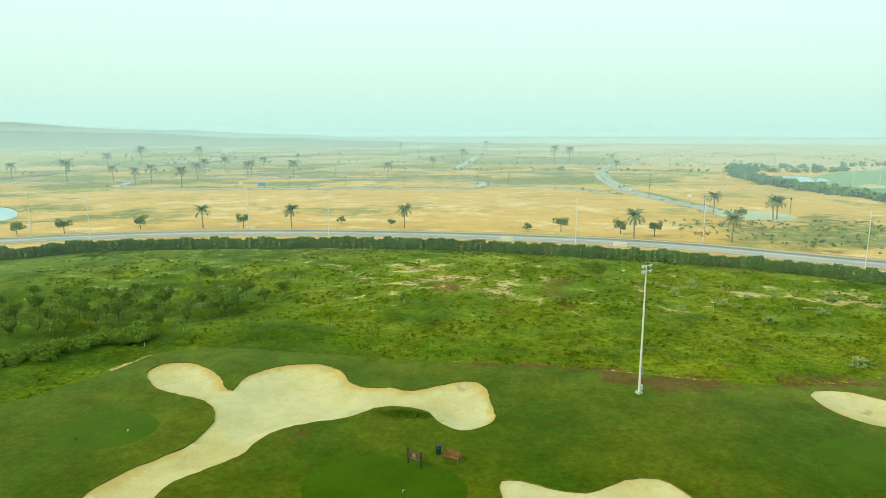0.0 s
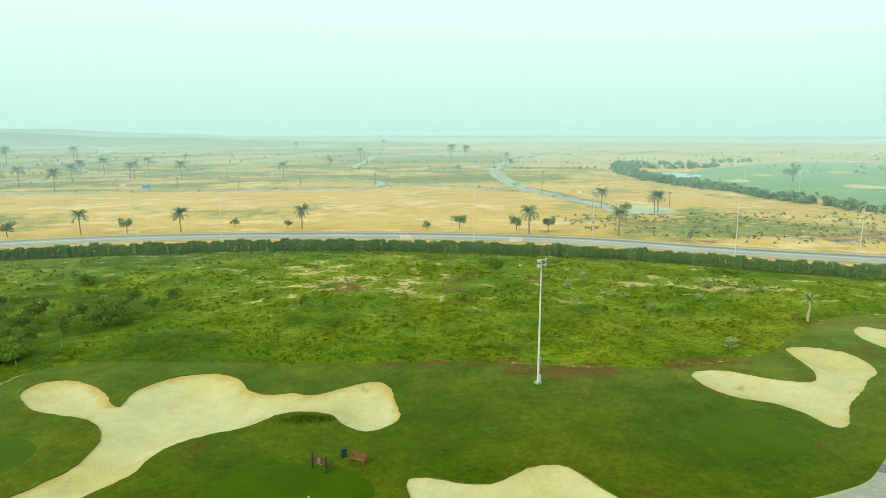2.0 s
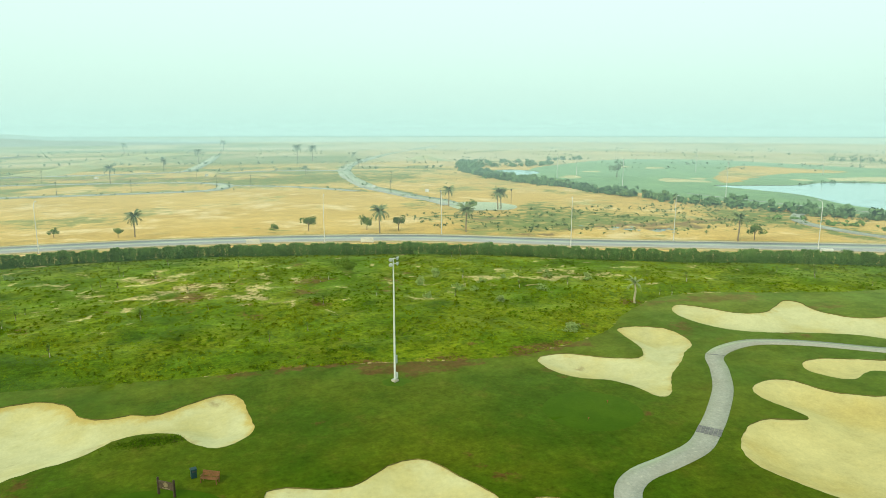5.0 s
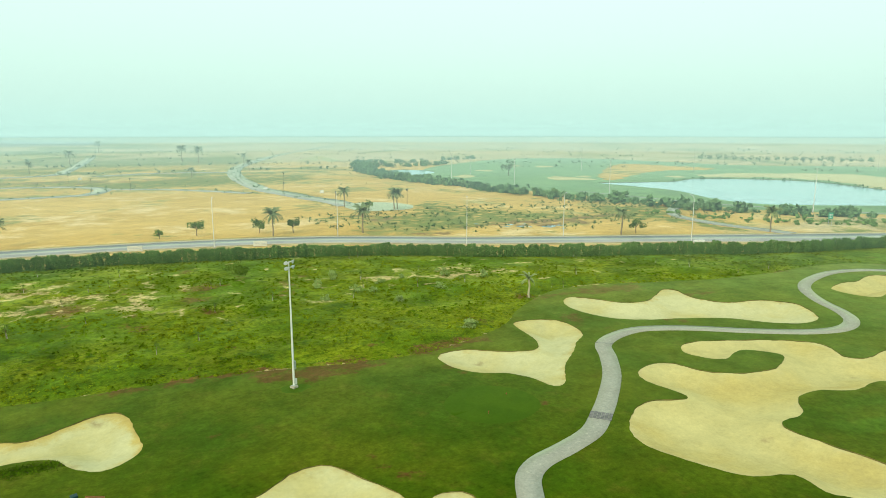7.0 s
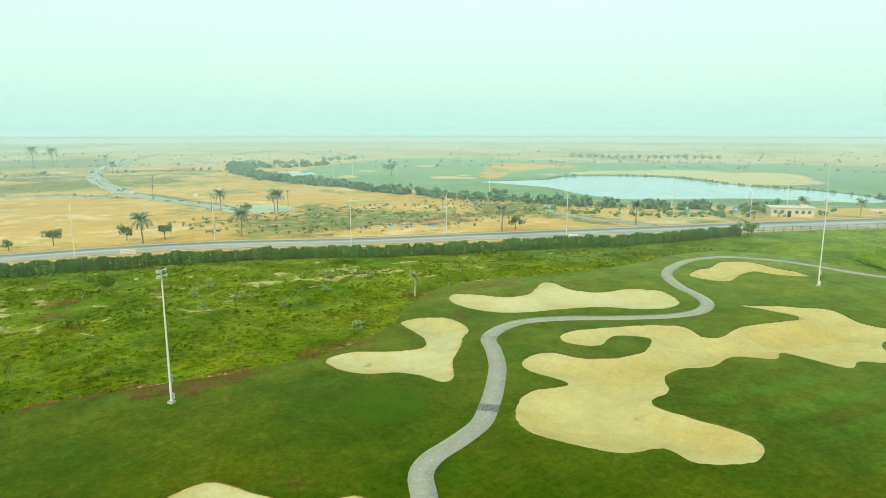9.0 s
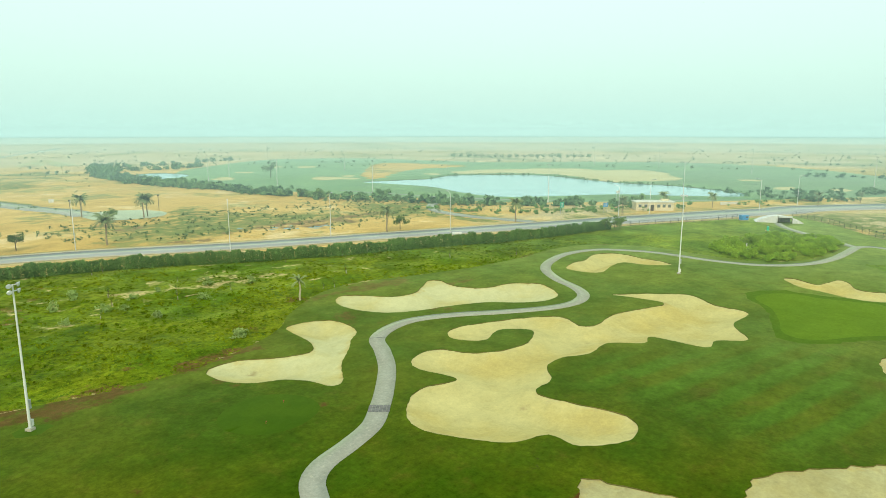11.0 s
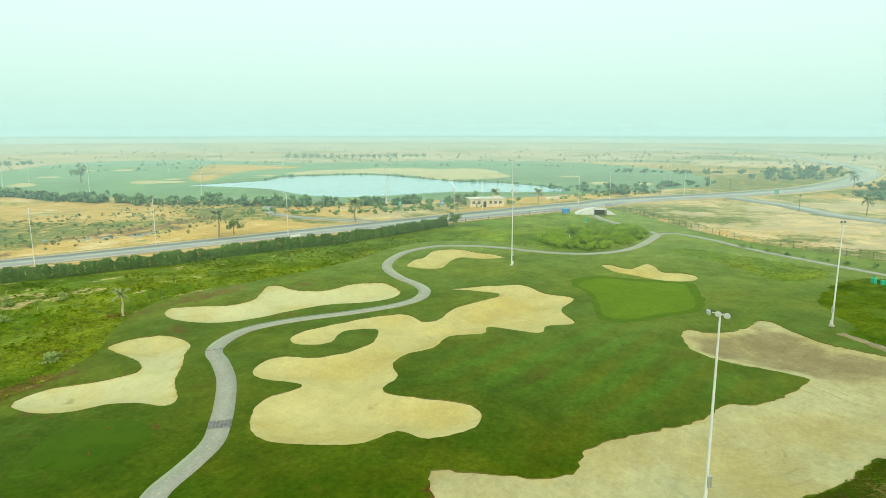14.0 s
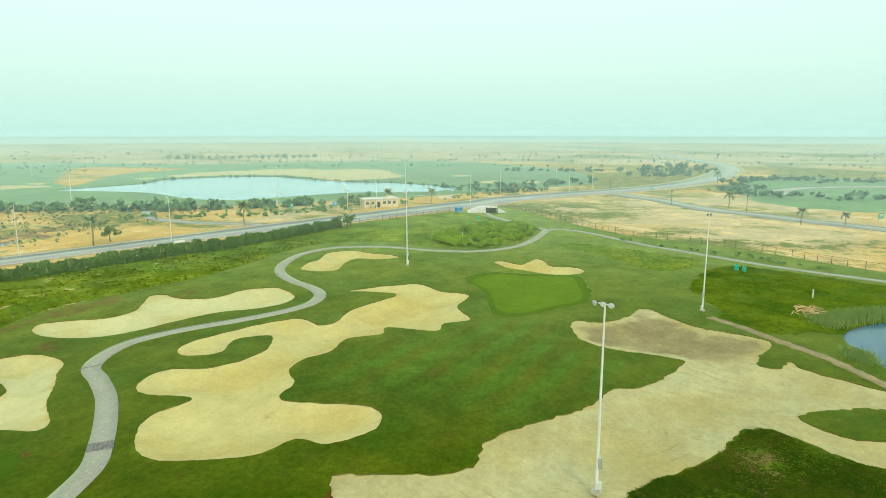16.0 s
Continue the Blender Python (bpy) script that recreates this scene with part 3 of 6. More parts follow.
PATH_LINE = [(22.26, 18.14), (25.45, 23.98), (27.83, 27.76), (29.5, 30.54), (31.54, 31.99), (34.69, 32.87), (38.07, 34.06), (40.77, 36.07), (43.82, 38.72), (47.99, 42.88), (51.18, 47.08), (53.43, 50.44), (57.37, 52.44), (61.82, 52.81), (66.99, 50.54), (72.85, 46.32), (79.14, 42.85), (83.81, 41.78), (87.81, 43.03), (91.02, 46.44), (94.08, 51.64), (98.74, 56.79), (105.52, 60.32), (114.27, 61.82), (122.62, 59.18), (126.25, 52.49), (126.78, 46), (126.35, 39.18), (128.62, 30.33), (134.04, 24.76), (142.7, 21.9), (153.8, 21.1), (161.8, 20.7), (164.2, 17.5), (159, 10.3), (146.3, -2.9), (137.92, -13.16), (132.72, -21.3), (127.73, -30.68), (123.4, -40.12), (113.23, -57.54), (99.44, -76.83)]
TUNNEL_PATH = [(161.4, 21.2), (167.2, 26.4), (173.2, 32.8), (181.1, 39.6), (188.6, 43.5)]
BANK = [(-38.84, 46.68), (-36.36, 50.73), (-33.58, 55.37), (-31.7, 60.7), (-28.53, 62.26), (-22.88, 62.75), (-11.7, 61.88), (0.81, 60.81), (9.75, 60.33), (20.18, 58.97), (27.04, 57.54), (35.49, 57.48), (43.73, 60.17), (48.98, 63.33), (52.93, 67.17), (62.53, 73.03), (71.43, 73.07), (81.54, 70.41), (91.92, 67.17), (103.78, 66.54), (115.85, 66.66), (126.4, 63.66), (132.81, 54.89), (131.37, 41.82), (131.48, 33.22), (136.93, 26.36), (145.1, 23.8), (155.8, 23.2), (163.7, 25.4), (175.7, 37.4), (186.4, 46.9)]
LUSH_EAST = [(92.94, -12.33), (96.83, -13.31), (107.25, -10.02), (117.19, -11.54), (128.6, -17.43), (124.98, -28.77), (119.49, -39.78), (103.84, -55.58), (87.64, -55.22), (75.42, -31.79), (78.76, -26.78), (86.65, -25.95), (90.57, -26), (88.31, -18.95)]
LUSH_STRIP = [(141.5, 15.7), (144.6, 10.7), (141.0, 2.2), (135.6, -6.6), (131.6, -12.0), (125.9, -10.8), (120.8, -7.3), (121.5, -3.6), (126.4, 0.5), (133.2, 6.1)]
LUSH_SOUTH = [(47.22, -3.4), (49.98, -6.48), (53.74, -9.08), (58.47, -11.49), (59.72, -13.3), (59, -15.28), (56.74, -17.32), (55.26, -24.19), (44.6, -36.75), (32, -22.08), (38.38, -5.27)]
EAST_TURF = [(250.7, -36.2), (286.2, -38.7), (335.1, -43.4), (375.8, -61.6), (382.8, -91.5), (359.1, -119.4), (317.2, -117.7), (282, -99.5), (248.6, -80.3), (226.8, -69.1), (228.8, -53.8)]
STRIPED = [(53.75, 26.33), (57.88, 28.19), (62.08, 30.48), (70.08, 28.03), (76.83, 22.44), (84.65, 17.35), (87.25, 12.28), (90.75, 6.27), (86.65, 5.77), (80.5, 4.79), (76.2, 1.35), (75.64, -5.47), (69.73, -4.95), (60.3, 1.89), (52.73, 7.8), (56.08, 14.27), (55.46, 21.3)]
POND = [(90.08, -26), (93.52, -27.9), (98.36, -33.04), (101.54, -42.2), (90.84, -51.79), (78.17, -44.46), (71.28, -35.37), (74.12, -29.95), (79.62, -26.89), (83.12, -26), (86.87, -25.68)]
LAKE = [(206, 231.2), (225.6, 226.3), (244.7, 222.3), (270.1, 229.6), (292.3, 214.7), (303.4, 191.5), (290.6, 154.7), (284.1, 133.2), (285.8, 113.7), (279.3, 94.2), (269.9, 77.6), (256.3, 73.4), (243.2, 90.8), (232, 112.1), (207.1, 127.8), (195.2, 139.5), (196.3, 158.1), (208.3, 186.3), (207.5, 210.7)]
BEACH = [(295, 250), (329, 245), (370, 216), (365, 192), (380, 184), (381, 164), (330, 127), (312, 126), (293, 137), (282, 145), (299, 165), (313, 189), (309, 217), (283, 233)]
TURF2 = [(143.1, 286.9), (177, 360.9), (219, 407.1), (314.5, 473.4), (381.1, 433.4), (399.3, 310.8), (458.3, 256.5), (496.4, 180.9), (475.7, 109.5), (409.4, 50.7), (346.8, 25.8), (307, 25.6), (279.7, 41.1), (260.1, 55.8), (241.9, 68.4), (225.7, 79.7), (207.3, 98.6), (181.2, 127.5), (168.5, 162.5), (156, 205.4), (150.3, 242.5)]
OCHRE = [(316, 346), (340, 356), (348, 333), (351, 292), (335, 278), (304, 285), (271, 271), (243, 252), (221, 240), (240, 270), (277, 308)]
FAR_BUNKERS = [(171.6, 297.9, 5.3, 10.9, -29), (206.2, 335.9, 5.5, 7.2, -31), (209.4, 262.6, 7.3, 12.4, -37), (264.9, 356.9, 6.2, 10.9, -36), (227.8, 267.5, 4.0, 6.8, -39), (269.3, 244.0, 4.6, 7.2, -47), (251.4, 370.8, 3.4, 7.4, -33), (215.4, 253.1, 5.9, 7.1, -39), (340.7, 96.7, 4.9, 6.8, -73), (304.3, 70.7, 4.9, 8.8, -76), (310.2, 52.7, 3.5, 7.1, -80)]
POND_FAR = [(139.9, 322.6), (147, 353.4), (165.9, 368.4), (175.1, 353), (170, 331.7), (150.9, 317.6)]
POOL_WEST = [(-161, 181), (-160, 191), (-152, 189), (-139, 177), (-130, 163), (-131, 157), (-140, 157)]
ROAD_SURFACE = {"pale": M_ROADPALE, "dark": M_FARASPH}
DESERT_ROADS = [        # course, width, surface
    ([(-230, 282), (-200, 288), (-183, 296), (-174, 308), (-167, 321), (-130, 320), (-89, 324), (-47, 323), (-18, 318), (-5, 308), (0, 295), (-4, 276), (-14, 270), (-50, 266), (-89, 263), (-127, 260), (-152, 263), (-162, 268), (-169, 290)], 6.5, "pale"),
    ([(313, 990), (207, 771), (157, 661), (112, 543), (84, 461), (69, 400), (61, 341), (59, 297), (59, 265), (63, 244), (67, 223), (71, 210), (72, 194)], 8, "pale"),
    ([(-258, 301), (-250, 323), (-248, 356), (-242, 405), (-230, 466), (-219, 548), (-199, 630), (-183, 699)], 13, "dark"),
    ([(-0, 295), (23, 284), (42, 264), (51, 252)], 4.5, "pale"),
    ([(-140, 361), (-105, 380), (-58, 389), (-27, 404), (-21, 445), (-17, 532), (-14, 661)], 7, "pale"),
    ([(-197, 415), (-140, 361)], 6, "pale"),
    ([(-285, 638), (-322, 769), (-399, 929), (-483, 1077)], 12, "pale"),
    ([(-5, 383), (22, 396), (49, 393), (66, 389)], 5, "pale"),
    ([(260, 11), (250.8, 3.9), (243.1, -4.1), (218.5, -19.2), (209.5, -30.8), (199.4, -42.1), (192.5, -51.2), (185.0, -61.2), (176.6, -69.5)], 7.5, "pale"),
    ([(146.7, 92), (145.1, 103.4), (144.4, 112.8), (145.6, 124.7), (151.4, 134.1), (160.9, 141.8)], 3.12, "pale"),
    ([(275, -50), (287, -50), (302, -56), (314, -66), (324, -83), (335, -107)], 7, "pale"),
]
PLAZA = [(71, 198), (79, 201), (86, 198), (90, 191), (90, 184), (85, 177), (77.6, 176.7), (71.2, 179.6), (69.2, 186.8)]



def ragged(line, size):
    """A worn edge: the line shifted here and there."""
    return line + size * np.c_[[noise.fractal((x * 1.5, y * 1.5, 1.0), 0.6, 2.0, 3) for x, y in line], [noise.fractal((x * 1.5, y * 1.5, 9.0), 0.6, 2.0, 3) for x, y in line]]


outline = {k: ragged(curve_points(v, 0.6, True), 0.34 if k == "waste" else 0.10) for k, v in BUNKERS.items()}
greens = {k: curve_points(v, 1.0, True) for k, v in GREENS.items()}
hedge_line, fence_line = curve_points(HEDGE, 1.9, False), curve_points(FENCE, 2.6, False)
road_line = curve_points(ROAD, 4.0, False)
course = np.vstack([hedge_line + np.array((1.0, 1.6)), [(170.8, 67.8), (192.5, 54.8)], fence_line, [(50.85, -118.25), (-127.57, -113.65), (-151.9, 19.1)]])
zones = [  # name, outline, material slot; later ones lie over earlier ones
    ("course", course, 1), ("bank", np.vstack([curve_points([(-148.2, 19.1), (-119.02, 19.31), (-72.47, 29.57), (-53.69, 37.89)] + BANK, 1.5, False), [(187.8, 54.2), (170.4, 64.4)], (hedge_line + np.array((0.6, 1.0)))[::-1]]), 2), ("lush_east", ragged(curve_points(LUSH_EAST, 1.0, True), 0.9), 8), ("lush_south", ragged(curve_points(LUSH_SOUTH, 0.8, True), 0.35), 8), ("lush_strip", ragged(curve_points(LUSH_STRIP, 0.9, True), 1.6), 2),
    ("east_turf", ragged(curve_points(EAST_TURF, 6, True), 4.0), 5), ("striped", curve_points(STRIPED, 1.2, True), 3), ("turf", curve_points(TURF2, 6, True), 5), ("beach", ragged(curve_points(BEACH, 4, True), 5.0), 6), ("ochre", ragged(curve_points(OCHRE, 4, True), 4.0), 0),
    ("collar", ragged(greens["far"].mean(axis=0) + (greens["far"] - greens["far"].mean(axis=0)) * 1.17, 0.6), 9),
    ("mast_turf", ragged(np.c_[18.8 + 1.4 * np.cos(np.linspace(0, 6.1, 22)), 53.7 + 1.1 * np.sin(np.linspace(0, 6.1, 22))], 0.25), 7),
] + [("far_bunker", ragged(np.c_[x + a * np.cos(np.linspace(0, 6.1, 18)) * math.cos(radians(r)) - b * np.sin(np.linspace(0, 6.1, 18)) * math.sin(radians(r)), y + a * np.cos(np.linspace(0, 6.1, 18)) * math.sin(radians(r)) + b * np.sin(np.linspace(0, 6.1, 18)) * math.cos(radians(r))], 3.2), 6) for x, y, a, b, r in FAR_BUNKERS] + [("green_" + k, g, 4 if k == "far" else 7) for k, g in greens.items()]
waters = {"lake": curve_points(LAKE, 3, True), "pond": curve_points(POND, 1.2, True), "far_pond": curve_points(POND_FAR, 3, True), "west_pool": curve_points(POOL_WEST, 4, True)}


road_gap = gap_field(road_line, False, (-190, -180), (230, 230), 3.0)
bank_gap = gap_field(zones[1][1], True, (-95, 40), (135, 130), 1.2)


def ground_z(pts):
    pts = np.atleast_2d(np.asarray(pts, float))
    far = np.hypot(pts[:, 0] - 20, pts[:, 1] - 30)
    w = (1 - smooth(far, 130, 180)) * smooth(road_gap(pts), 9, 24)
    z = w * 0.2 * fbm(pts[:, 0], pts[:, 1], 26.0, 3.1, 2)
    bank = zones[1][1]
    on = inside(bank, pts) & (pts[:, 0] > -90) & (pts[:, 0] < 125)
    if on.any():
        q = pts[on]
        z[on] += w[on] * smooth(bank_gap(q), 0, 6) * (0.35 * fbm(q[:, 0], q[:, 1], 7.0, 8.2, 3) + 0.25)
    return z


def bare_at(x, y):
    """How bare the planted ground is, 0 to 1: dry clearings, scuffed soil."""
    n1 = fbm(x, y * 1.5, 3.4, 7.7, 5)
    dry = np.exp(-(((x + 1) / 12) ** 2 + ((y - 98) / 9.5) ** 2)) + 0.8 * np.exp(-(((x - 51) / 23) ** 2 + ((y - 91) / 6.5) ** 2)) + 0.6 * np.exp(-(((x - 27) / 10) ** 2 + ((y - 71) / 6) ** 2)) + 0.5 * np.exp(-(((x + 21) / 21) ** 2 + ((y - 107) / 6.5) ** 2))
    return np.clip(0.13 + 0.62 * n1 + 0.35 * dry, 0, 0.57) * (0.45 + 0.55 * smooth(y, 66, 84))


def lush_at(x, y):
    """How thick and dark the planting stands, tree shade put in: most under the young trees and along the foot of the
    bank.
    """
    return np.clip(0.30 + 0.30 * smooth(-x, -5, 45) - 0.12 * smooth(y, 84, 107) + 0.35 * fbm(x, y * 1.4, 13.0, 51.0, 4) + 0.12 * np.exp(-((y - 64) / 4.0) ** 2), 0, 0.66)


def build_ground():
    verts, edges = [], []

    def loop(line):
        s = len(verts)
        verts.extend((float(a), float(b)) for a, b in line)
        edges.extend((s + i, s + (i + 1) % len(line)) for i in range(len(line)))

    for _, poly, _ in zones:
        loop(poly)
    for poly in (*outline.values(), *waters.values()):
        loop(poly)
    rng = np.random.default_rng(4)

    def grid(x0, x1, y0, y1, step, hole=None):
        gx, gy = np.meshgrid(np.arange(x0, x1, step), np.arange(y0, y1, step))
        p = np.c_[gx.ravel(), gy.ravel()] + rng.uniform(-0.3, 0.3, (gx.size, 2)) * step
        if hole:
            p = p[~((p[:, 0] > hole[0]) & (p[:, 0] < hole[1]) & (p[:, 1] > hole[2]) & (p[:, 1] < hole[3]))]
        verts.extend(map(tuple, p.tolist()))

    grid(-68, 148, -32, 126, 1.8)
    grid(-6, 2, 45.5, 49.5, 0.5)
    grid(-260, 420, -150, 440, 8.0, (-69, 149, -33, 127))
    grid(-1500, 1700, -700, 1900, 55.0, (-263, 423, -153, 443))
    verts.extend([(-4500, -4500), (4500, -4500), (4500, 4500), (-4500, 4500)])
    from mathutils.geometry import delaunay_2d_cdt
    v2, _, faces, _, _, _ = delaunay_2d_cdt([Vector(v) for v in verts], edges, [], 0, 1e-4)
    xy = np.array([(v.x, v.y) for v in v2])
    tri = np.array([f for f in faces if len(f) == 3])
    mid = xy[tri].mean(axis=1)
    slot = np.zeros(len(tri), int)
    for _, poly, s in zones:
        slot[inside(poly, mid)] = s
    slot[inside(zones[0][1], mid) & (slot == 5)] = 1
    z = ground_z(xy)
    taken = np.zeros(len(tri), bool)
    pieces = {}
    for k, poly in {**outline, **waters}.items():
        hit = inside(poly, mid)
        taken |= hit
        pieces[k] = tri[hit]
    # scrub on open land, bare soil on planted land
    x, y = xy.T
    near = (np.abs(x - 40) < 200) & (np.abs(y - 65) < 200)
    dist = np.hypot(x - 5, y + 4)

    def spot(cx, cy, rx, ry):
        return np.exp(-(((x - cx) / rx) ** 2 + ((y - cy) / ry) ** 2))

    # rising with x, scrub and olive also stand in for the east's haze
    scrub = 0.24 + 0.22 * smooth(x, 240, 340) * smooth(-y, -260, -120) + 0.55 * fbm(x, y, 30.0, 1.3, 4) + 0.30 * smooth(dist, 250, 340) * smooth(-x, -170, -75) + 0.30 * spot(99.8, 155.6, 62.5, 23) + 0.25 * spot(69.8, 150.3, 19.8, 13.2) + 0.3 * spot(-110, 190.7, 50, 28.7) + 0.30 * spot(191.3, 20.8, 56.2, 43.1) + 0.25 * spot(63.4, 305.6, 62.5, 35.9) + 0.30 * spot(333, 86.1, 75, 64.7) + 0.45 * spot(362.5, 12.5, 75, 31.6) + 0.30 * spot(178.1, 107.5, 56.2, 20.1) + 0.25 * spot(-100.6, 156.6, 37.5, 20.1)
    plain = spot(-18.5, 203.1, 77.5, 46) + spot(97.1, 259.3, 32.5, 43.1)
    scrub = np.clip(scrub - 0.03 - 0.65 * plain, 0, 0.57)
    # dust on the dry fields; the rise with distance is painted haze
    dusty = np.clip(0.75 * smooth(dist, 250, 620) + 0.80 * spot(216.1, -15.3, 87.5, 79.1) + 0.55 * spot(165.3, 99.8, 56.2, 20.1) + 0.25 * fbm(x, y, 50.0, 6.0, 3), 0, 0.8)
    earth = np.clip(0.7 * spot(95.83, 135.91, 28.6, 7.7) + 0.35 * spot(68.2, 161.3, 17.5, 14.4) + 0.35 * spot(24.9, 340.5, 75, 17.2) + 0.5 * spot(-81.9, 350.5, 87.5, 11.5) + 0.5 * spot(-152.8, 293.6, 50, 7.2) + 0.35 * spot(126.29, 133.97, 25, 17.2) + 0.4 * fbm(x, y, 15.0, 4.0, 3) + 0.08, 0, 0.54)
    roads = np.min([line_gap(curve_points(c, 5.0, False), xy) for c, _, _ in DESERT_ROADS], axis=0)
    scrub = np.maximum(scrub, 0.53 * np.exp(-((roads - 5.0) / 5.0) ** 2) + 0.1 * fbm(x, y, 20.0, 2.3, 3))
    olive = np.clip(0.31 + 0.12 * smooth(x, 200, 330) + 0.34 * fbm(x, y, 26.0, 21.0, 4) + 0.16 * spot(-26.4, 194.3, 50, 17.2) + 0.14 * spot(-113.2, 169.8, 56.2, 20.1) + 0.15 * spot(215.4, -18.2, 75, 64.7) + 0.16 * spot(102.6, 161, 75, 37.4) + 0.17 * smooth(dist, 250, 310) * smooth(-x, -195, -95) - 0.2 * spot(24.8, 179.6, 27.5, 23), 0.1, 0.56)
    pale = np.clip(0.38 + 0.3 * fbm(x, y, 22.0, 31.0, 4) + 0.12 * spot(215.4, -18.2, 75, 64.7) + 0.1 * spot(-24, 192.9, 62.5, 23), 0.1, 0.56)
    striped = dict((n_, p_) for n_, p_, _ in zones)["striped"]
    mown = np.where(inside(striped, xy), 0.95 * smooth(line_gap(striped, xy, True), 0.0, 5.0), 0.0)
    scar = np.clip(0.15 + 0.22 * fbm(x, y, 9.0, 41.0, 4) + 0.9 * spot(-1.99, 47.63, 2.5, 0.8) + 0.35 * spot(-7.53, 43.78, 1.3, 1), 0, 0.64)
    lush = lush_at(x, y)
    bare = np.where(near, bare_at(x, y), 0.2)
    scuff = spot(21.6, 57.12, 6, 1.7) + 0.9 * spot(36.97, 58.77, 5, 1.3) + 0.9 * spot(67, 71.22, 9, 1.4) + 1.0 * spot(72.96, 68.84, 3, 1.3) + 1.0 * spot(80.96, 62.31, 4, 1.2) + 0.9 * spot(23.12, 56.01, 3, 1) + 0.9 * spot(-10.99, 42.7, 1.6, 1.4) + 1.3 * spot(40.23, 15.42, 1.3, 1) + 0.6 * spot(10.44, 59.89, 12, 0.8)
    rust = np.clip(0.10 + 0.45 * fbm(x, y, 6.0, 12.0, 4) + 1.0 * scuff + 0.25 * spot(8.51, 84.34, 12, 8) + 0.2 * spot(59.91, 58.37, 30, 10) + 0.80 * spot(53.92, -12.59, 4.2, 2.6) + 0.25 * spot(8.53, 98.37, 30, 12) + 0.15 * spot(71.02, 12.27, 8, 6), 0, 0.60)
    foot = np.exp(-(line_gap(curve_points(BANK, 1.5, False), xy) / 0.9) ** 2)
    rust = np.maximum(rust, foot * (0.36 + 0.30 * fbm(x, y, 7.0, 77.0, 3)))
    bare = np.maximum(bare, foot * (0.36 + 0.34 * fbm(x, y, 5.0, 71.0, 3)))
    keep = ~taken
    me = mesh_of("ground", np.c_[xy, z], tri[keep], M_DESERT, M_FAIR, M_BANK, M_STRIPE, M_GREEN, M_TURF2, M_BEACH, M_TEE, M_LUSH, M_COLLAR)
    me.polygons.foreach_set("material_index", slot[keep].astype(np.int32))
    me.polygons.foreach_set("use_smooth", np.ones(keep.sum(), bool))
    for name, val in (("scrub", scrub), ("dusty", dusty), ("earth", earth), ("bare", bare), ("rust", rust), ("olive", olive), ("pale", pale), ("mown", mown), ("scar", scar), ("lush", lush)):
        me.attributes.new(name, "FLOAT", "POINT").data.foreach_set("value", val.astype(np.float32))
    tagged(new("ground", me), "sandy plain and green golf turf reaching the horizon", "ground", kind="structure")
    return xy, z, pieces


ground_xy, ground_h, pieces = build_ground()


def sunk(name, key, poly, material, edge_drop, bowl, run):
    """A piece of ground below its rim: sand bunker or water."""
    tri = pieces[key]
    used, inv = np.unique(tri, return_inverse=True)
    p, h = ground_xy[used], ground_h[used]
    gap = line_gap(poly, p, True)
    z = h - edge_drop - bowl * smooth(gap, 0, run) if bowl else np.full(len(p), -edge_drop)
    if bowl:
        z += 0.07 * bowl * fbm(p[:, 0], p[:, 1], 2.2, 2.0, 3)
    me = mesh_of(name, np.c_[p, z], inv.reshape(tri.shape), material)
    me.polygons.foreach_set("use_smooth", np.ones(len(tri), bool))
    damp = np.clip(0.05 + 0.5 * fbm(p[:, 0], p[:, 1], 5.0, 4.0, 4), 0, 0.5)
    if key == "waste":
        damp = np.maximum(damp, 0.66 * smooth(p[:, 0] + 0.35 * p[:, 1], 69.5, 75) * smooth(gap, 0.2, 1.6) + 0.16 * fbm(p[:, 0], p[:, 1], 3.0, 6.0, 4))
    rim = 0.5 * (1 - smooth(gap, 0.0, 1.3)) if bowl else gap * 0
    if key == "long":        # warm light on its far face, put into the sand colour
        rim = rim + 0.32 * (1 - smooth(gap, 0.3, 2.2)) * ~inside(poly, p + np.array((0.4, 2.2)))
    me.attributes.new("rim", "FLOAT", "POINT").data.foreach_set("value", rim.astype(np.float32))
    me.attributes.new("damp", "FLOAT", "POINT").data.foreach_set("value", damp.astype(np.float32))
    ob = part(name, me, None)
    hz = ground_z(poly)
    n = len(poly)
    cx = poly.mean(axis=0)
    ring = [(*q, t + 0.005) for q, t in zip(poly, hz)] + [(*q, min(t, 0.0) - edge_drop - 0.25) for q, t in zip(poly, hz)]
    lip = part("lip", mesh_of("lip", ring, [(i, (i + 1) % n, n + (i + 1) % n, n + i) for i in range(n)]), M_SOIL, ob, "grassy soil edge")
    return ob


for key, poly in outline.items():
    big = key in ("waste",)
    label = "large raked waste area of pale sand beside the grass" if big else "pale sand bunker with a curved grass edge"
    tagged(sunk("sand_bunker", key, poly, M_WASTE if big else M_GOLD if key in GOLDEN else M_SAND, 0.08, 0.95 if not big else 0.45, 3.6 if not big else 5.0), label, "bunker", "sand bunkers of the course")
for key, poly in waters.items():
    tagged(sunk("water_" + key, key, poly, M_POND if key == "pond" else M_WATER, 0.14, 0.0, 1.0), "still pale water reflecting the hazy sky", "water", kind="structure")


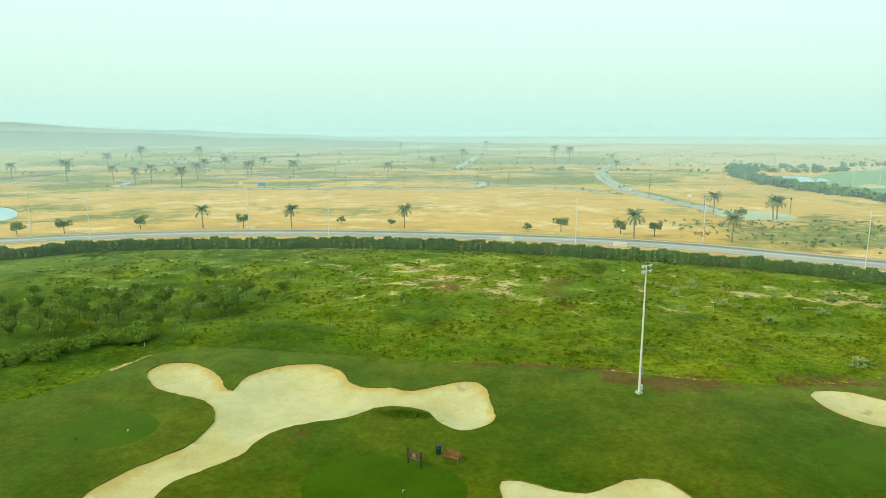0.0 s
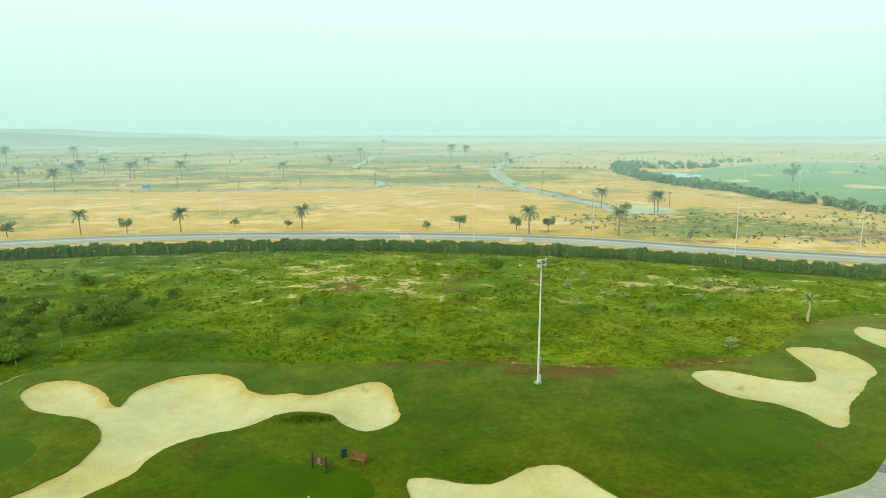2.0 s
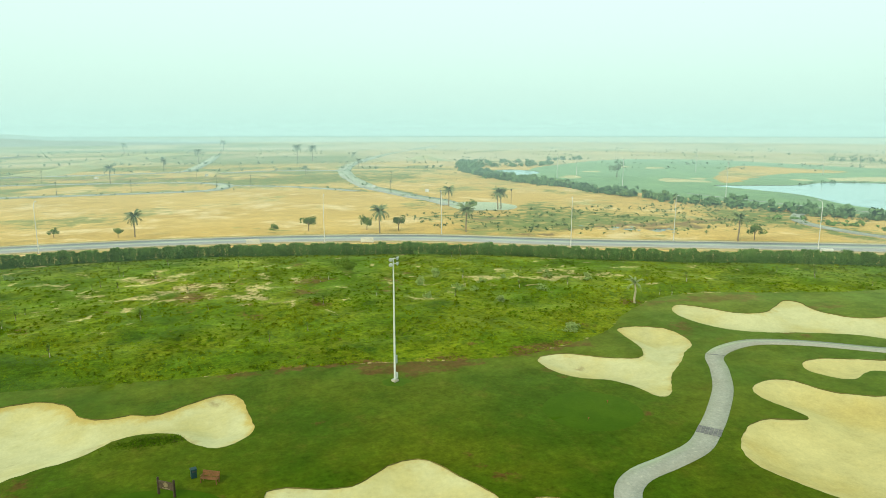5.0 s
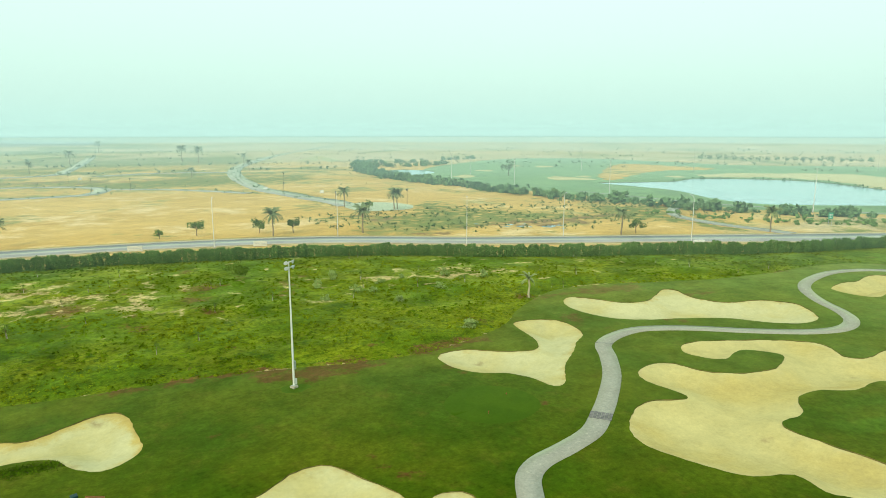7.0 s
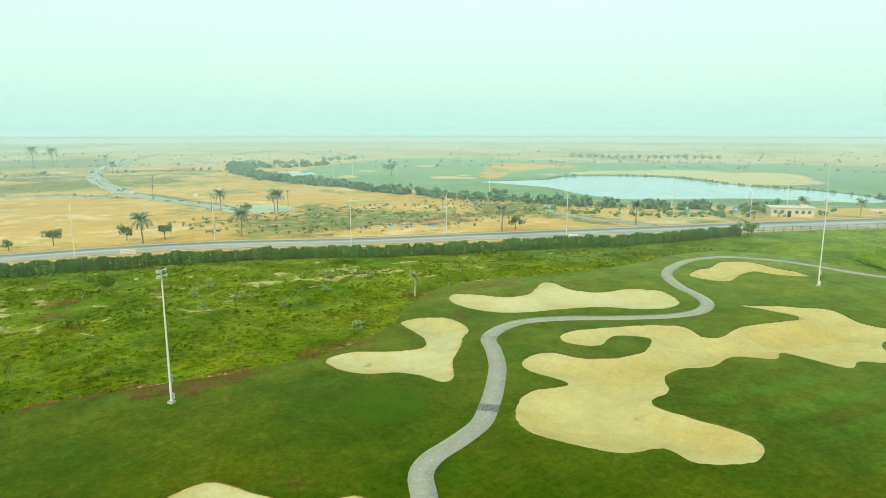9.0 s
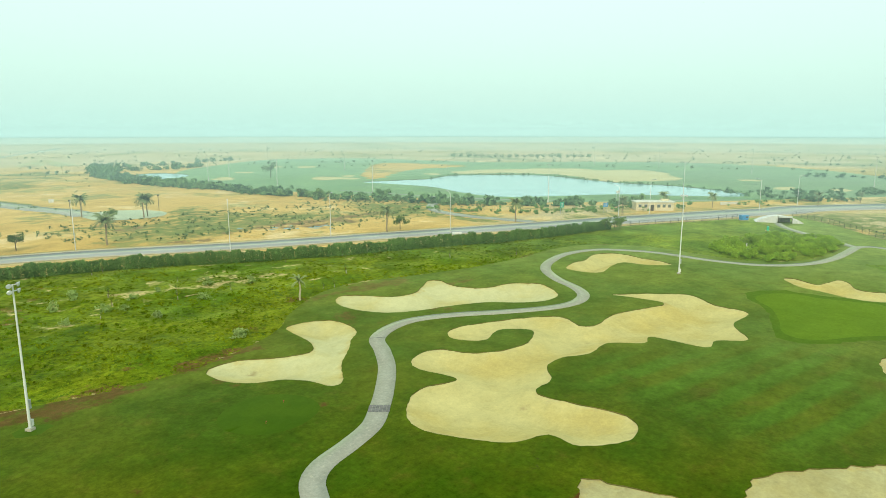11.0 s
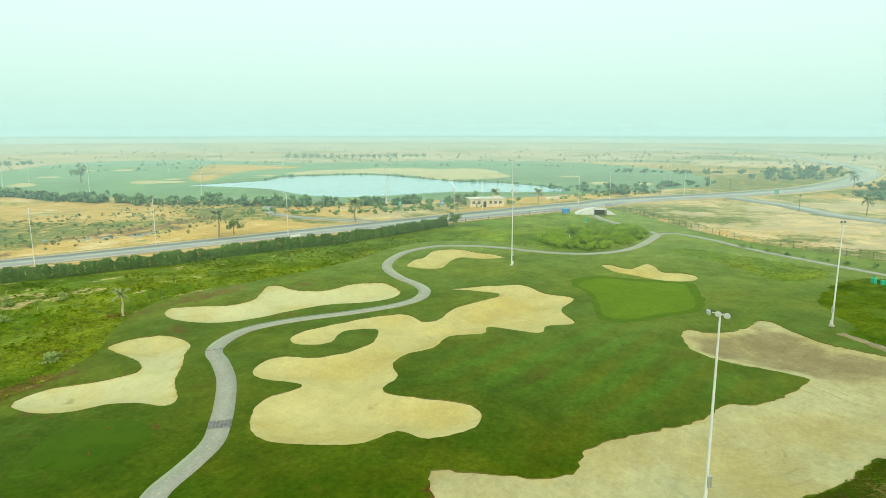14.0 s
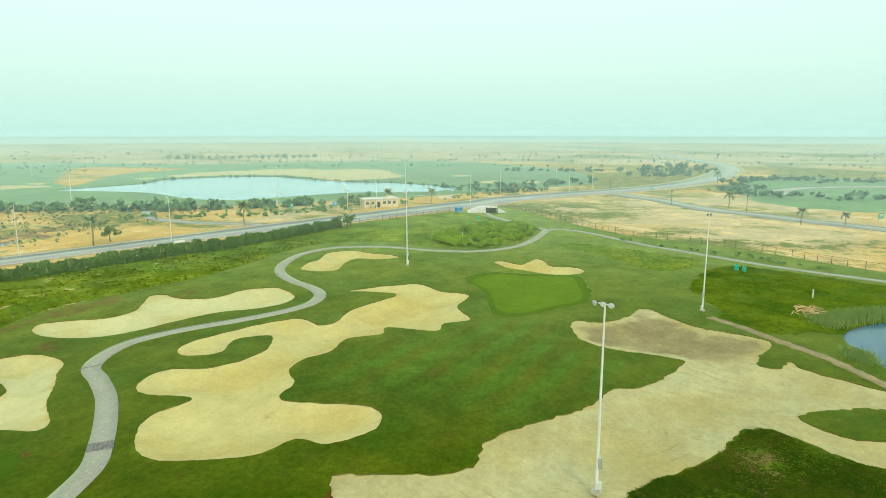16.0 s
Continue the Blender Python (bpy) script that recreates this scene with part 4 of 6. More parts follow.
def ribbon(name, line, width, lift, material, thick=0.05, wide=None):
    """A strip with thickness that follows the ground along a line."""
    d = np.gradient(line, axis=0)
    d /= np.linalg.norm(d, axis=1)[:, None]
    nrm = np.c_[-d[:, 1], d[:, 0]]
    w = (np.full(len(line), width) if wide is None else wide)[:, None] / 2
    left, right = line + nrm * w, line - nrm * w
    zl, zr = ground_z(left) + lift, ground_z(right) + lift
    zl = zr = np.maximum(zl, zr)
    n = len(line)
    v = np.vstack([np.c_[left, zl], np.c_[right, zr], np.c_[left, zl - thick - 0.2], np.c_[right, zr - thick - 0.2]])
    f = []
    for i in range(n - 1):
        f += [(i, n + i, n + i + 1, i + 1), (i, i + 1, 2 * n + i + 1, 2 * n + i), (n + i, 3 * n + i, 3 * n + i + 1, n + i + 1)]
    return part(name, mesh_of(name, v, f), material)


road_wide = 7.6 + 5.6 * smooth(road_line[:, 0], 98, 205)
tagged(ribbon("road", road_line, 8, 0.06, M_ASPH, wide=road_wide), "sun-bleached grey asphalt road with pale kerbs", "road", kind="structure")
road_n = np.gradient(road_line, axis=0)
road_n = np.c_[-road_n[:, 1], road_n[:, 0]] / np.linalg.norm(road_n, axis=1)[:, None]
for side in (1, -1):
    tagged(ribbon("kerb", road_line + side * road_n * (road_wide[:, None] / 2 + 0.2), 0.4, 0.2, M_KERB), "pale concrete road kerb", "kerb", kind="structure")
    tagged(ribbon("verge", road_line + side * road_n * (road_wide[:, None] / 2 + 1.5), 2.2, 0.05, M_DUST), "dusty verge beside the road", "verge", kind="structure")
tagged(ribbon("median_line", road_line, 0.3, 0.068, M_LINE, thick=0.0), "worn pale road line", "road marking", kind="structure")
for k, (ctrl, w, surface) in enumerate(DESERT_ROADS):
    tagged(ribbon("desert_road", curve_points(ctrl, 5.0, False), w, 0.07 + 0.02 * k, ROAD_SURFACE[surface]), "pale grey road across the sandy plain", "road", kind="structure")


def berm(line, wide, high, seed):
    """A long low bank of earth with rounded, uneven sides."""
    d = np.gradient(line, axis=0)
    nrm = np.c_[-d[:, 1], d[:, 0]] / np.linalg.norm(d, axis=1)[:, None]
    ends = np.sin(np.linspace(0.05, math.pi - 0.05, len(line))) ** 0.6
    v, m = [], 9
    for i, q in enumerate(line):
        for j in range(m):
            u = -1 + 2 * j / (m - 1)
            h = high * ends[i] * math.cos(u * math.pi / 2) ** 1.4 * (1 + 0.35 * noise.fractal((q[0] * 0.05, q[1] * 0.05 + seed, u), 0.6, 2.0, 3))
            v.append((*(q + nrm[i] * u * wide / 2), max(h, 0) + 0.02))
    f = [(i * m + j, (i + 1) * m + j, (i + 1) * m + j + 1, i * m + j + 1) for i in range(len(line) - 1) for j in range(m - 1)]
    return part("earth_berm", mesh_of("earth_berm", v, f), M_BERM)


for k, (ctrl, w, h) in enumerate((([(-105, 380), (-98, 410), (-93, 454), (-83, 548), (-67, 673), (-46, 710)], 26, 3.2), ([(-235, 328), (-231, 363), (-220, 393), (-216, 414)], 14, 2.0), ([(139, 498), (164, 558), (166, 528), (161, 483)], 16, 2.0), ([(-322, 385), (-362, 455), (-394, 522), (-402, 570)], 22, 3.0))):
    tagged(berm(curve_points(ctrl, 5.0, False), w, h, k * 7.0), "long low bank of scrubby dark earth", "earth bank", kind="structure")
plaza = curve_points(PLAZA, 2.0, True)
pl = bm_new()
pf = pl.faces.new([pl.verts.new((x, y, 0.09)) for x, y in plaza])
bmesh.ops.triangulate(pl, faces=[pf])
tagged(part("turning_circle", pl, M_ROADPALE), "pale grey paved turning circle in the sand", "road", kind="structure")
path_line = curve_points(PATH_LINE, 0.8, False)
tagged(ribbon("cart_path", path_line, 1.85, 0.05, M_PATH), "winding worn concrete golf cart path", "path", kind="structure")
tagged(ribbon("tunnel_path", curve_points(TUNNEL_PATH, 0.8, False), 1.85, 0.055, M_PATH), "concrete path leading into the underpass", "path", kind="structure")
pav = bm_new()
for i in range(5):
    for j in range(6):
        box(pav, -0.8 + 0.32 * j, -0.6 + 0.28 * i, 0, 0.29, 0.25, 0.03)
pr = random.Random(17)
for k in range(16):
    x, y = 100.0 + pr.gauss(0, 4.0), 130.0 + pr.gauss(0, 2.4)
    y -= 0.45 * (x - 100.0)
    a, b2 = pr.uniform(0.5, 1.5), pr.uniform(0.35, 0.8)
    pd = bm_new()
    ring = [pd.verts.new((x + a * math.cos(q) * (1 + 0.4 * math.sin(3 * q + k)), y + b2 * math.sin(q) * (1 + 0.35 * math.sin(2 * q + k)), 0.03)) for q in np.linspace(0, 6.0, 16)]
    pd.faces.new(ring)
    tagged(part("water_puddle_%d" % (k + 1), pd, M_WATER), "shallow puddle on the damp brown earth", "water", kind="structure")
tagged(ribbon("dirt_track", curve_points([(93.03, -11.37), (89.71, -14.69), (86.39, -17.32), (83.29, -19.84), (80.54, -22.06), (77.06, -23.89), (72.97, -26.25), (65.87, -30.75)], 0.5, False), 1.5, 0.04, M_TRACK, wide=1.35 + 0.75 * fbm(np.arange(200) * 0.5, np.zeros(200), 2.0, 3.0, 3)[:len(curve_points([(93.03, -11.37), (89.71, -14.69), (86.39, -17.32), (83.29, -19.84), (80.54, -22.06), (77.06, -23.89), (72.97, -26.25), (65.87, -30.75)], 0.5, False))]), "brown dirt track across the rough grass", "track", kind="structure")
tagged(ribbon("lawn_path", curve_points([(170.9, 203.9), (175.5, 175.4), (181.1, 149.1), (189.2, 130.6), (197.3, 118.1), (206, 104.6), (221.1, 90.1), (244.3, 68.4)], 3.0, False), 1.3, 0.06, M_ROADPALE), "narrow pale path along the lake lawn", "path", kind="structure")
slit = part("path_joint", box(bm_new(), 0, 0, 0, 2.0, 0.12, 0.02), M_PAVER)
slit.matrix_basis = pose(53.65, 50.65, float(ground_z([(53.65, 50.65)])[0]) + 0.075, 0, 0, -33)
tagged(slit, "dark joint across the concrete cart path", "paving", kind="structure")
joint = part("paver_band", pav, M_PAVER)
joint.matrix_basis = pose(40.66, 35.96, float(ground_z([(40.66, 35.96)])[0]) + 0.06, 0, 0, -48)
tagged(joint, "band of dark pavers across the cart path", "paving", kind="structure")


# ---- plants ----
rng = np.random.default_rng(11)


def leaves(n, spot, size, droop=0.0, seed=0):
    """A cloud of small bent leaves: spot(r, n) gives their places."""
    r = np.random.default_rng(seed)
    c = spot(r, n)
    a, b = r.normal(size=(n, 3)), r.normal(size=(n, 3))
    a /= np.linalg.norm(a, axis=1)[:, None]
    b -= (a * b).sum(axis=1)[:, None] * a
    b /= np.linalg.norm(b, axis=1)[:, None]
    s = size * r.uniform(0.6, 1.3, (n, 1))
    a, b = a * s, b * s * 0.6
    v = np.stack([c - a, c + b, c + a, c - b + np.array((0, 0, -droop))], axis=1).reshape(-1, 3)
    k = np.arange(n)[:, None] * 4
    return v, np.hstack([k, k + 1, k + 2, k + 3])


def blob(cx, cy, cz, rx, ry, rz, clumps=7, seed=1):
    """Leaf places in several overlapping clumps."""
    q = np.random.default_rng(seed)
    cen = q.normal(size=(clumps, 3)) * 0.45
    rad = q.uniform(0.35, 0.6, clumps)

    def spot(r, n):
        i = r.integers(0, clumps, n)
        d = r.normal(size=(n, 3))
        d /= np.linalg.norm(d, axis=1)[:, None]
        p = cen[i] + d * (rad[i] * r.uniform(0.55, 1.05, n))[:, None]
        return p * np.array((rx, ry, rz)) + np.array((cx, cy, cz))
    return spot


def shrub_mesh(name, n, r, h, leaf, material, seed):
    v, f = leaves(n, blob(0, 0, h * 0.5, r, r, h * 0.5, 8, seed), leaf, 0.0, seed)
    v[:, 2] = np.maximum(v[:, 2], 0.0)
    return mesh_of(name, v, f, material)


def on_ground(x, y, turn=0.0, size=1.0, dz=0.0):
    return pose(x, y, float(ground_z([(x, y)])[0]) + dz, 0, 0, turn) @ Matrix.Scale(size, 4)


def scatter(meshes, name, spots, label, category, group, sizes=(0.8, 1.2), seed=0, dz=-0.05):
    r = random.Random(seed)
    for x, y in spots:
        ob = new(name, r.choice(meshes))
        s = r.uniform(*sizes)
        ob.matrix_basis = pose(x, y, float(ground_z([(x, y)])[0]) + dz, 0, 0, r.uniform(0, 360)) @ Matrix.Diagonal((s, s, s * r.uniform(0.85, 1.15), 1))
        tagged(ob, label, category, group)


def tree_thing(name, height, crown_r, n, leaf, material, seed, trunk_r=0.07, clumps=9):
    r = random.Random(seed)
    root = new(name)
    bm = bm_new()
    fork = height * 0.42
    top = (r.uniform(-0.1, 0.1), r.uniform(-0.1, 0.1), fork)
    tube(bm, (0, 0, -0.1), top, trunk_r, trunk_r * 0.7, 7)
    for i in range(5):
        a = i * 1.26 + r.random()
        end = (top[0] + math.cos(a) * crown_r * 0.6, top[1] + math.sin(a) * crown_r * 0.6, fork + height * r.uniform(0.2, 0.42))
        tube(bm, top, end, trunk_r * 0.55, trunk_r * 0.15, 5)
    part("trunk", bm, M_BARK, root)
    v, f = leaves(n, blob(0, 0, height * 0.68, crown_r, crown_r, height * 0.34, clumps, seed), leaf, 0.0, seed)
    part("crown", mesh_of("crown", v, f), material, root)
    return root


def palm_thing(height, fronds, reach, seed, material=None, bark=None):
    r = random.Random(seed)
    root = new("date_palm")
    bm = bm_new()
    rad0, prev = 0.16, (0, 0, -0.1)
    k = 7
    for i in range(k):
        z = height * (i + 1) / k
        cur = (0.05 * math.sin(i + seed), 0.05 * math.cos(i * 1.3 + seed), z)
        tube(bm, prev, cur, rad0 * (1.05 - 0.05 * i), rad0 * (0.92 - 0.05 * i), 8)
        prev = cur
    part("trunk", bm, bark or M_PALMBARK, root)
    vs, fs = [], []
    for i in range(fronds):
        a = i * 2.4 + r.uniform(-0.2, 0.2)
        lift = r.uniform(-0.45, 1.3)
        L = reach * r.uniform(0.85, 1.1)
        pts = []
        x, z, ang = 0.0, height, lift
        for s in range(8):
            pts.append((x, z))
            x += math.cos(ang) * L / 7
            z += math.sin(ang) * L / 7
            ang -= 0.13 + 0.025 * s
        ca, sa = math.cos(a), math.sin(a)
        for s in range(7):
            (x0, z0), (x1, z1) = pts[s], pts[s + 1]
            w = reach * 0.17 * math.sin(math.pi * (0.18 + 0.78 * s / 7))
            for side in (1, -1):
                b = len(vs)
                for px, pz, off, dz in ((x0, z0, 0, 0), (x1, z1, 0, 0), (x1 + 0.15 * reach, z1 - 0.08 * reach, side * w, -0.02)):
                    vs.append((prev[0] + ca * px - sa * off, prev[1] + sa * px + ca * off, pz + dz))
                fs.append((b, b + 1, b + 2))
                b = len(vs)
                xm, zm = (x0 + x1) / 2, (z0 + z1) / 2
                for px, pz, off, dz in ((x0, z0, 0, 0), (xm, zm, 0, 0), (xm + 0.12 * reach, zm - 0.09 * reach, side * w * 0.95, -0.02)):
                    vs.append((prev[0] + ca * px - sa * off, prev[1] + sa * px + ca * off, pz + dz))
                fs.append((b, b + 1, b + 2))
    part("crown", mesh_of("crown", vs, fs), material or M_PALM, root, "arching feathery fronds")
    return root


def spread(proto, poses):
    proto.matrix_basis = poses[0]
    for m in poses[1:]:
        copy_thing(proto, m)


# hedge along the road
def hedge_mesh(seed):
    """An upright, closely leaved shrub, broad as its row."""
    q = np.random.default_rng(seed)

    def spot(r, n):
        a, h = r.uniform(0, 6.283, n), r.uniform(0, 1, n) ** 0.8
        rad = (0.95 - 0.35 * h ** 3) * r.uniform(0.65, 1.05, n) * (1 + 0.12 * np.sin(3 * a + seed) + 0.1 * np.sin(9 * h + a))
        return np.c_[rad * np.cos(a), rad * np.sin(a), 1.95 * h + r.normal(size=n) * 0.07]
    v, f = leaves(1500, spot, 0.11, 0.0, seed)
    v[:, 2] = np.maximum(v[:, 2], 0.0)
    return mesh_of("hedge_shrub", v, f, M_HEDGE)


hedge_meshes = [hedge_mesh(40 + i) for i in range(6)]
hedge_row = curve_points(HEDGE, 1.15, False)
scatter(hedge_meshes, "hedge_shrub", [(x + 0.3 + rng.normal() * 0.1, y + 0.5 + rng.normal() * 0.15) for x, y in hedge_row], "dense dark green hedge shrub along the road", "hedge", "roadside hedge", (1.02, 1.18), 3)

# low ground cover of the bank, too many to count
def ground_cover(name, polys, count, size, material, seed, label, keep_bare=0.38, thick=None):
    r = np.random.default_rng(seed)
    lo, hi = np.min([p.min(axis=0) for p in polys], axis=0), np.max([p.max(axis=0) for p in polys], axis=0)
    p = r.uniform(lo, hi, (count, 2))
    ok = np.zeros(count, bool)
    for q in polys:
        ok |= inside(q, p)
    ok &= inside(course, p) & (p[:, 0] > -75) & (p[:, 0] < 132) & (p[:, 1] > -45)
    for q in (*outline.values(), *waters.values()):
        ok &= ~inside(q, p)
    p = p[ok]
    p = p[line_gap(path_line, p) > 1.6]
    p = p[np.exp(-(((p[:, 0] - 53.9) / 4.0) ** 2 + ((p[:, 1] + 12.6) / 2.4) ** 2)) < r.uniform(0.15, 1.1, len(p))]
    p = p[bare_at(p[:, 0], p[:, 1]) < keep_bare - 0.02 + r.uniform(-0.1, 0.1, len(p))]
    if thick is not None:
        p = p[(lush_at(p[:, 0], p[:, 1]) + r.normal(size=len(p)) * 0.06 > 0.48) == thick]
    n, k = len(p), 5
    z = ground_z(p)
    s = size * r.uniform(0.5, 1.5, n) * (1 + 0.6 * fbm(p[:, 0], p[:, 1], 6.0, 9.0, 2))
    cen = np.repeat(np.c_[p, z], k, axis=0) + r.normal(size=(n * k, 3)) * np.repeat(s, k)[:, None] * np.array((0.5, 0.5, 0.0))
    sz = np.repeat(s, k)[:, None] * r.uniform(0.5, 1.0, (n * k, 1))
    a = r.uniform(0, 2 * np.pi, n * k)
    out = np.c_[np.cos(a), np.sin(a), r.uniform(0.08, 0.34, n * k)] * sz
    sidev = np.c_[-np.sin(a), np.cos(a), np.zeros(n * k)] * sz * 0.4
    v = np.stack([cen - sidev, cen + sidev, cen + out], axis=1).reshape(-1, 3)
    me = mesh_of(name, v, np.arange(len(v)).reshape(-1, 3), material)
    tagged(new(name, me), label, "ground cover", kind="stuff")


bank_poly, east_poly, south_poly = zones[1][1], zones[2][1], zones[3][1]
ground_cover("ground_cover", [bank_poly], 190000, 0.18, M_TUFT, 5, "lush low green ground cover plants on the bank", 0.38, False)
ground_cover("dark_ground_cover", [bank_poly], 190000, 0.19, M_LUSHTUFT, 15, "thick dark green ground cover under the young trees", 0.38, True)
ground_cover("lush_cover", [east_poly], 90000, 0.21, M_EASTTUFT, 6, "dense dark green ground cover beside the pond", 0.9)
ground_cover("mound_cover", [south_poly], 90000, 0.15, M_MOUNDTUFT, 7, "short dark green plants on the mound by the sand", 0.9)

def cushions(name, poly, count, size, material, seed, label, thick=1.0):
    """Low rounded clumps of leafy plants, too many to count."""
    r = np.random.default_rng(seed)
    p = r.uniform(poly.min(axis=0), poly.max(axis=0), (count, 2))
    p = p[inside(poly, p) & inside(course, p - np.array((1.5, 3.0))) & (p[:, 0] > -75) & (p[:, 0] < 128)]
    for q in outline.values():
        p = p[~inside(q, p)]
    p = p[(bare_at(p[:, 0], p[:, 1]) < 0.36) & (lush_at(p[:, 0], p[:, 1]) < thick) & (fbm(p[:, 0], p[:, 1], 9.0, 33.0, 3) > r.uniform(-0.5, 0.5, len(p)))]
    n, k = len(p), 7
    s_ = size * r.uniform(0.5, 1.4, n)
    d = r.normal(size=(n * k, 3))
    d[:, 2] = np.abs(d[:, 2])
    d /= np.linalg.norm(d, axis=1)[:, None]
    rad = np.repeat(s_, k)[:, None]
    c = np.repeat(np.c_[p, ground_z(p)], k, axis=0) + d * rad * np.array((0.8, 0.8, 0.55))
    a = np.cross(d, r.normal(size=d.shape))
    a /= np.linalg.norm(a, axis=1)[:, None]
    b_ = np.cross(d, a)
    w = rad * 0.42
    v = np.stack([c - a * w, c + b_ * w * 0.7, c + a * w, c - b_ * w * 0.7], axis=1).reshape(-1, 3)
    tagged(new(name, mesh_of(name, v, np.arange(len(v)).reshape(-1, 4), material)), label, "ground cover", kind="stuff")


cushions("leafy_cushions", bank_poly, 80000, 0.27, M_TUFT, 25, "low rounded clumps of yellow-green plants on the bank", 0.50)

tuss = np.random.default_rng(31)
tp = np.array((-2.0, 47.6)) + tuss.normal(size=(1800, 2)) * (1.5, 0.42)
tp = tp[~inside(outline["long"], tp)]
ta = tuss.uniform(0, 6.283, len(tp))
tb = np.c_[tp, ground_z(tp)]
tw = np.c_[np.cos(ta), np.sin(ta), np.zeros(len(tp))] * 0.05
tt = tb + np.c_[tuss.normal(size=(len(tp), 2)) * 0.12, tuss.uniform(0.03, 0.13, len(tp))]
tv = np.stack([tb - tw, tb + tw, tt], axis=1).reshape(-1, 3)
tagged(new("tussocks", mesh_of("tussocks", tv, np.arange(len(tv)).reshape(-1, 3), M_LUSHTUFT)), "coarse dark tussocks below the long bunker", "rough grass", kind="stuff")

# saplings and young trees on the bank
young = [tree_thing("young_tree", 3.0 + 0.4 * i, 1.2 + 0.15 * i, 900, 0.14, M_LEAF, 60 + i) for i in range(3)]
for t in young:
    tagged(t, "slim young tree with a thin trunk on the grassy bank", "tree", "young trees on the bank")
YOUNG = [(-48.13, 64.13), (-48.74, 67.43), (-42.17, 71.5), (-50.92, 63.45), (-36.83, 70.78), (-32.01, 74.98), (-27.01, 81.04), (-59.94, 72.52), (-51.04, 73.3), (-44.57, 68.91), (-47.54, 77.83), (-55.5, 78.98), (-60.64, 65.54), (-40, 76.91), (-29.22, 77.04), (-68.24, 72.09), (-25.37, 84.49), (-54.27, 68.36), (-57.31, 75.58), (-44, 75.17), (-39.31, 73.54), (-34.95, 78.67), (-30.51, 83.28), (-47.85, 71.21), (-55.94, 70.56), (-65.37, 74.36), (-46, 65.69), (-43.06, 67.38), (-57.81, 68.32), (-38.58, 69.09), (-34.91, 73.37), (-55.2, 73.8), (-47.3, 67.1), (-50.1, 75.6), (-44.7, 72.1), (-44.8, 77.5), (-40.1, 79.4), (-35.6, 76.9), (-35.1, 82.8), (-30.6, 80.2), (-52.2, 64.5), (-46.1, 64.0), (-42.5, 71.1), (-35.6, 68.1), (-61.1, 80.6), (-33.9, 71.8), (-47.4, 83.4), (-53.0, 81.3), (-30.1, 75.2)]
for i, t in enumerate(young):
    spread(t, [on_ground(x, y, 67 * j, rng.uniform(0.7, 1.0)) for j, (x, y) in enumerate(YOUNG[i::3])])
sap = tree_thing("sapling", 1.9, 0.42, 60, 0.09, M_LEAF, 71, 0.03, 5)
guard = bm_new()
tube(guard, (0.06, 0, -0.05), (0.06, 0, 0.55), 0.05, 0.05, 6)
part("tree_guard", guard, M_KERB, sap, "short white plastic guard")
tagged(sap, "thin staked sapling in a small bare ring", "sapling", "saplings on the bank")
SAPS = []
while len(SAPS) < 70:
    x, y = rng.uniform(-62, 116), rng.uniform(62, 120)
    if inside(bank_poly, np.array([(x, y)]))[0] and inside(course, np.array([(x - 1, y - 2)]))[0]:
        SAPS.append((x, y))
spread(sap, [on_ground(x, y, 31 * j, rng.uniform(0.7, 1.3)) for j, (x, y) in enumerate(SAPS)])

# shrubs
bright = [shrub_mesh("shrub", 850, 1.2, 1.5, 0.11, M_SHRUB, 80 + i) for i in range(4)]
LEFT = curve_points([(-58.96, 43.04), (-49.62, 51.04), (-44.46, 56.45), (-39.7, 61.38), (-35.31, 64.49)], 1.2, False)
dull = [shrub_mesh("shrub", 850, 1.2, 1.5, 0.11, M_DULL, 84 + i) for i in range(4)]
scatter(dull, "shrub", [(x + rng.normal() * 1.3, y + rng.normal() * 1.0) for x, y in LEFT for _ in range(2)], "bright green leafy shrub at the edge of the bank", "shrub", "shrubs at the foot of the bank", (0.75, 1.15), 8)
patch = curve_points([(137.0, 43.5), (147.9, 44.5), (158.2, 41.3), (168.2, 34.6), (168.2, 26.9), (159.5, 22.5), (148.7, 21.9), (140.6, 24.6), (133.6, 30.5), (132.1, 36.7)], 2.0, True)
spots = [p for p in rng.uniform((132, 22), (168, 44), (600, 2)) if inside(patch, p[None])[0] and line_gap(path_line, p[None])[0] > 2.2][:190]
scatter(bright, "shrub", spots, "bright yellow-green shrub massed inside the bend of the path", "shrub", "shrubs inside the path bend", (0.6, 0.95), 9)
pale = [shrub_mesh("pale_shrub", 260, 1.0, 1.3, 0.14, M_PALE, 90 + i) for i in range(3)]
scatter(pale, "pale_shrub", [(-31.68, 114.63), (-30.47, 113.8), (42.8, 63.03), (43.23, 63.36), (31.74, 90.73), (35.86, 85.16), (37.91, 83.46), (41.28, 88.74), (45.59, 90.47), (35.07, 94.43), (48.3, 81.54), (30.48, 82.63), (39.8, 78.24), (52.93, 89.69), (58.05, 85.15)], "silvery green shrub standing on the bank", "shrub", "pale shrubs on the bank", (0.6, 1.1), 12)

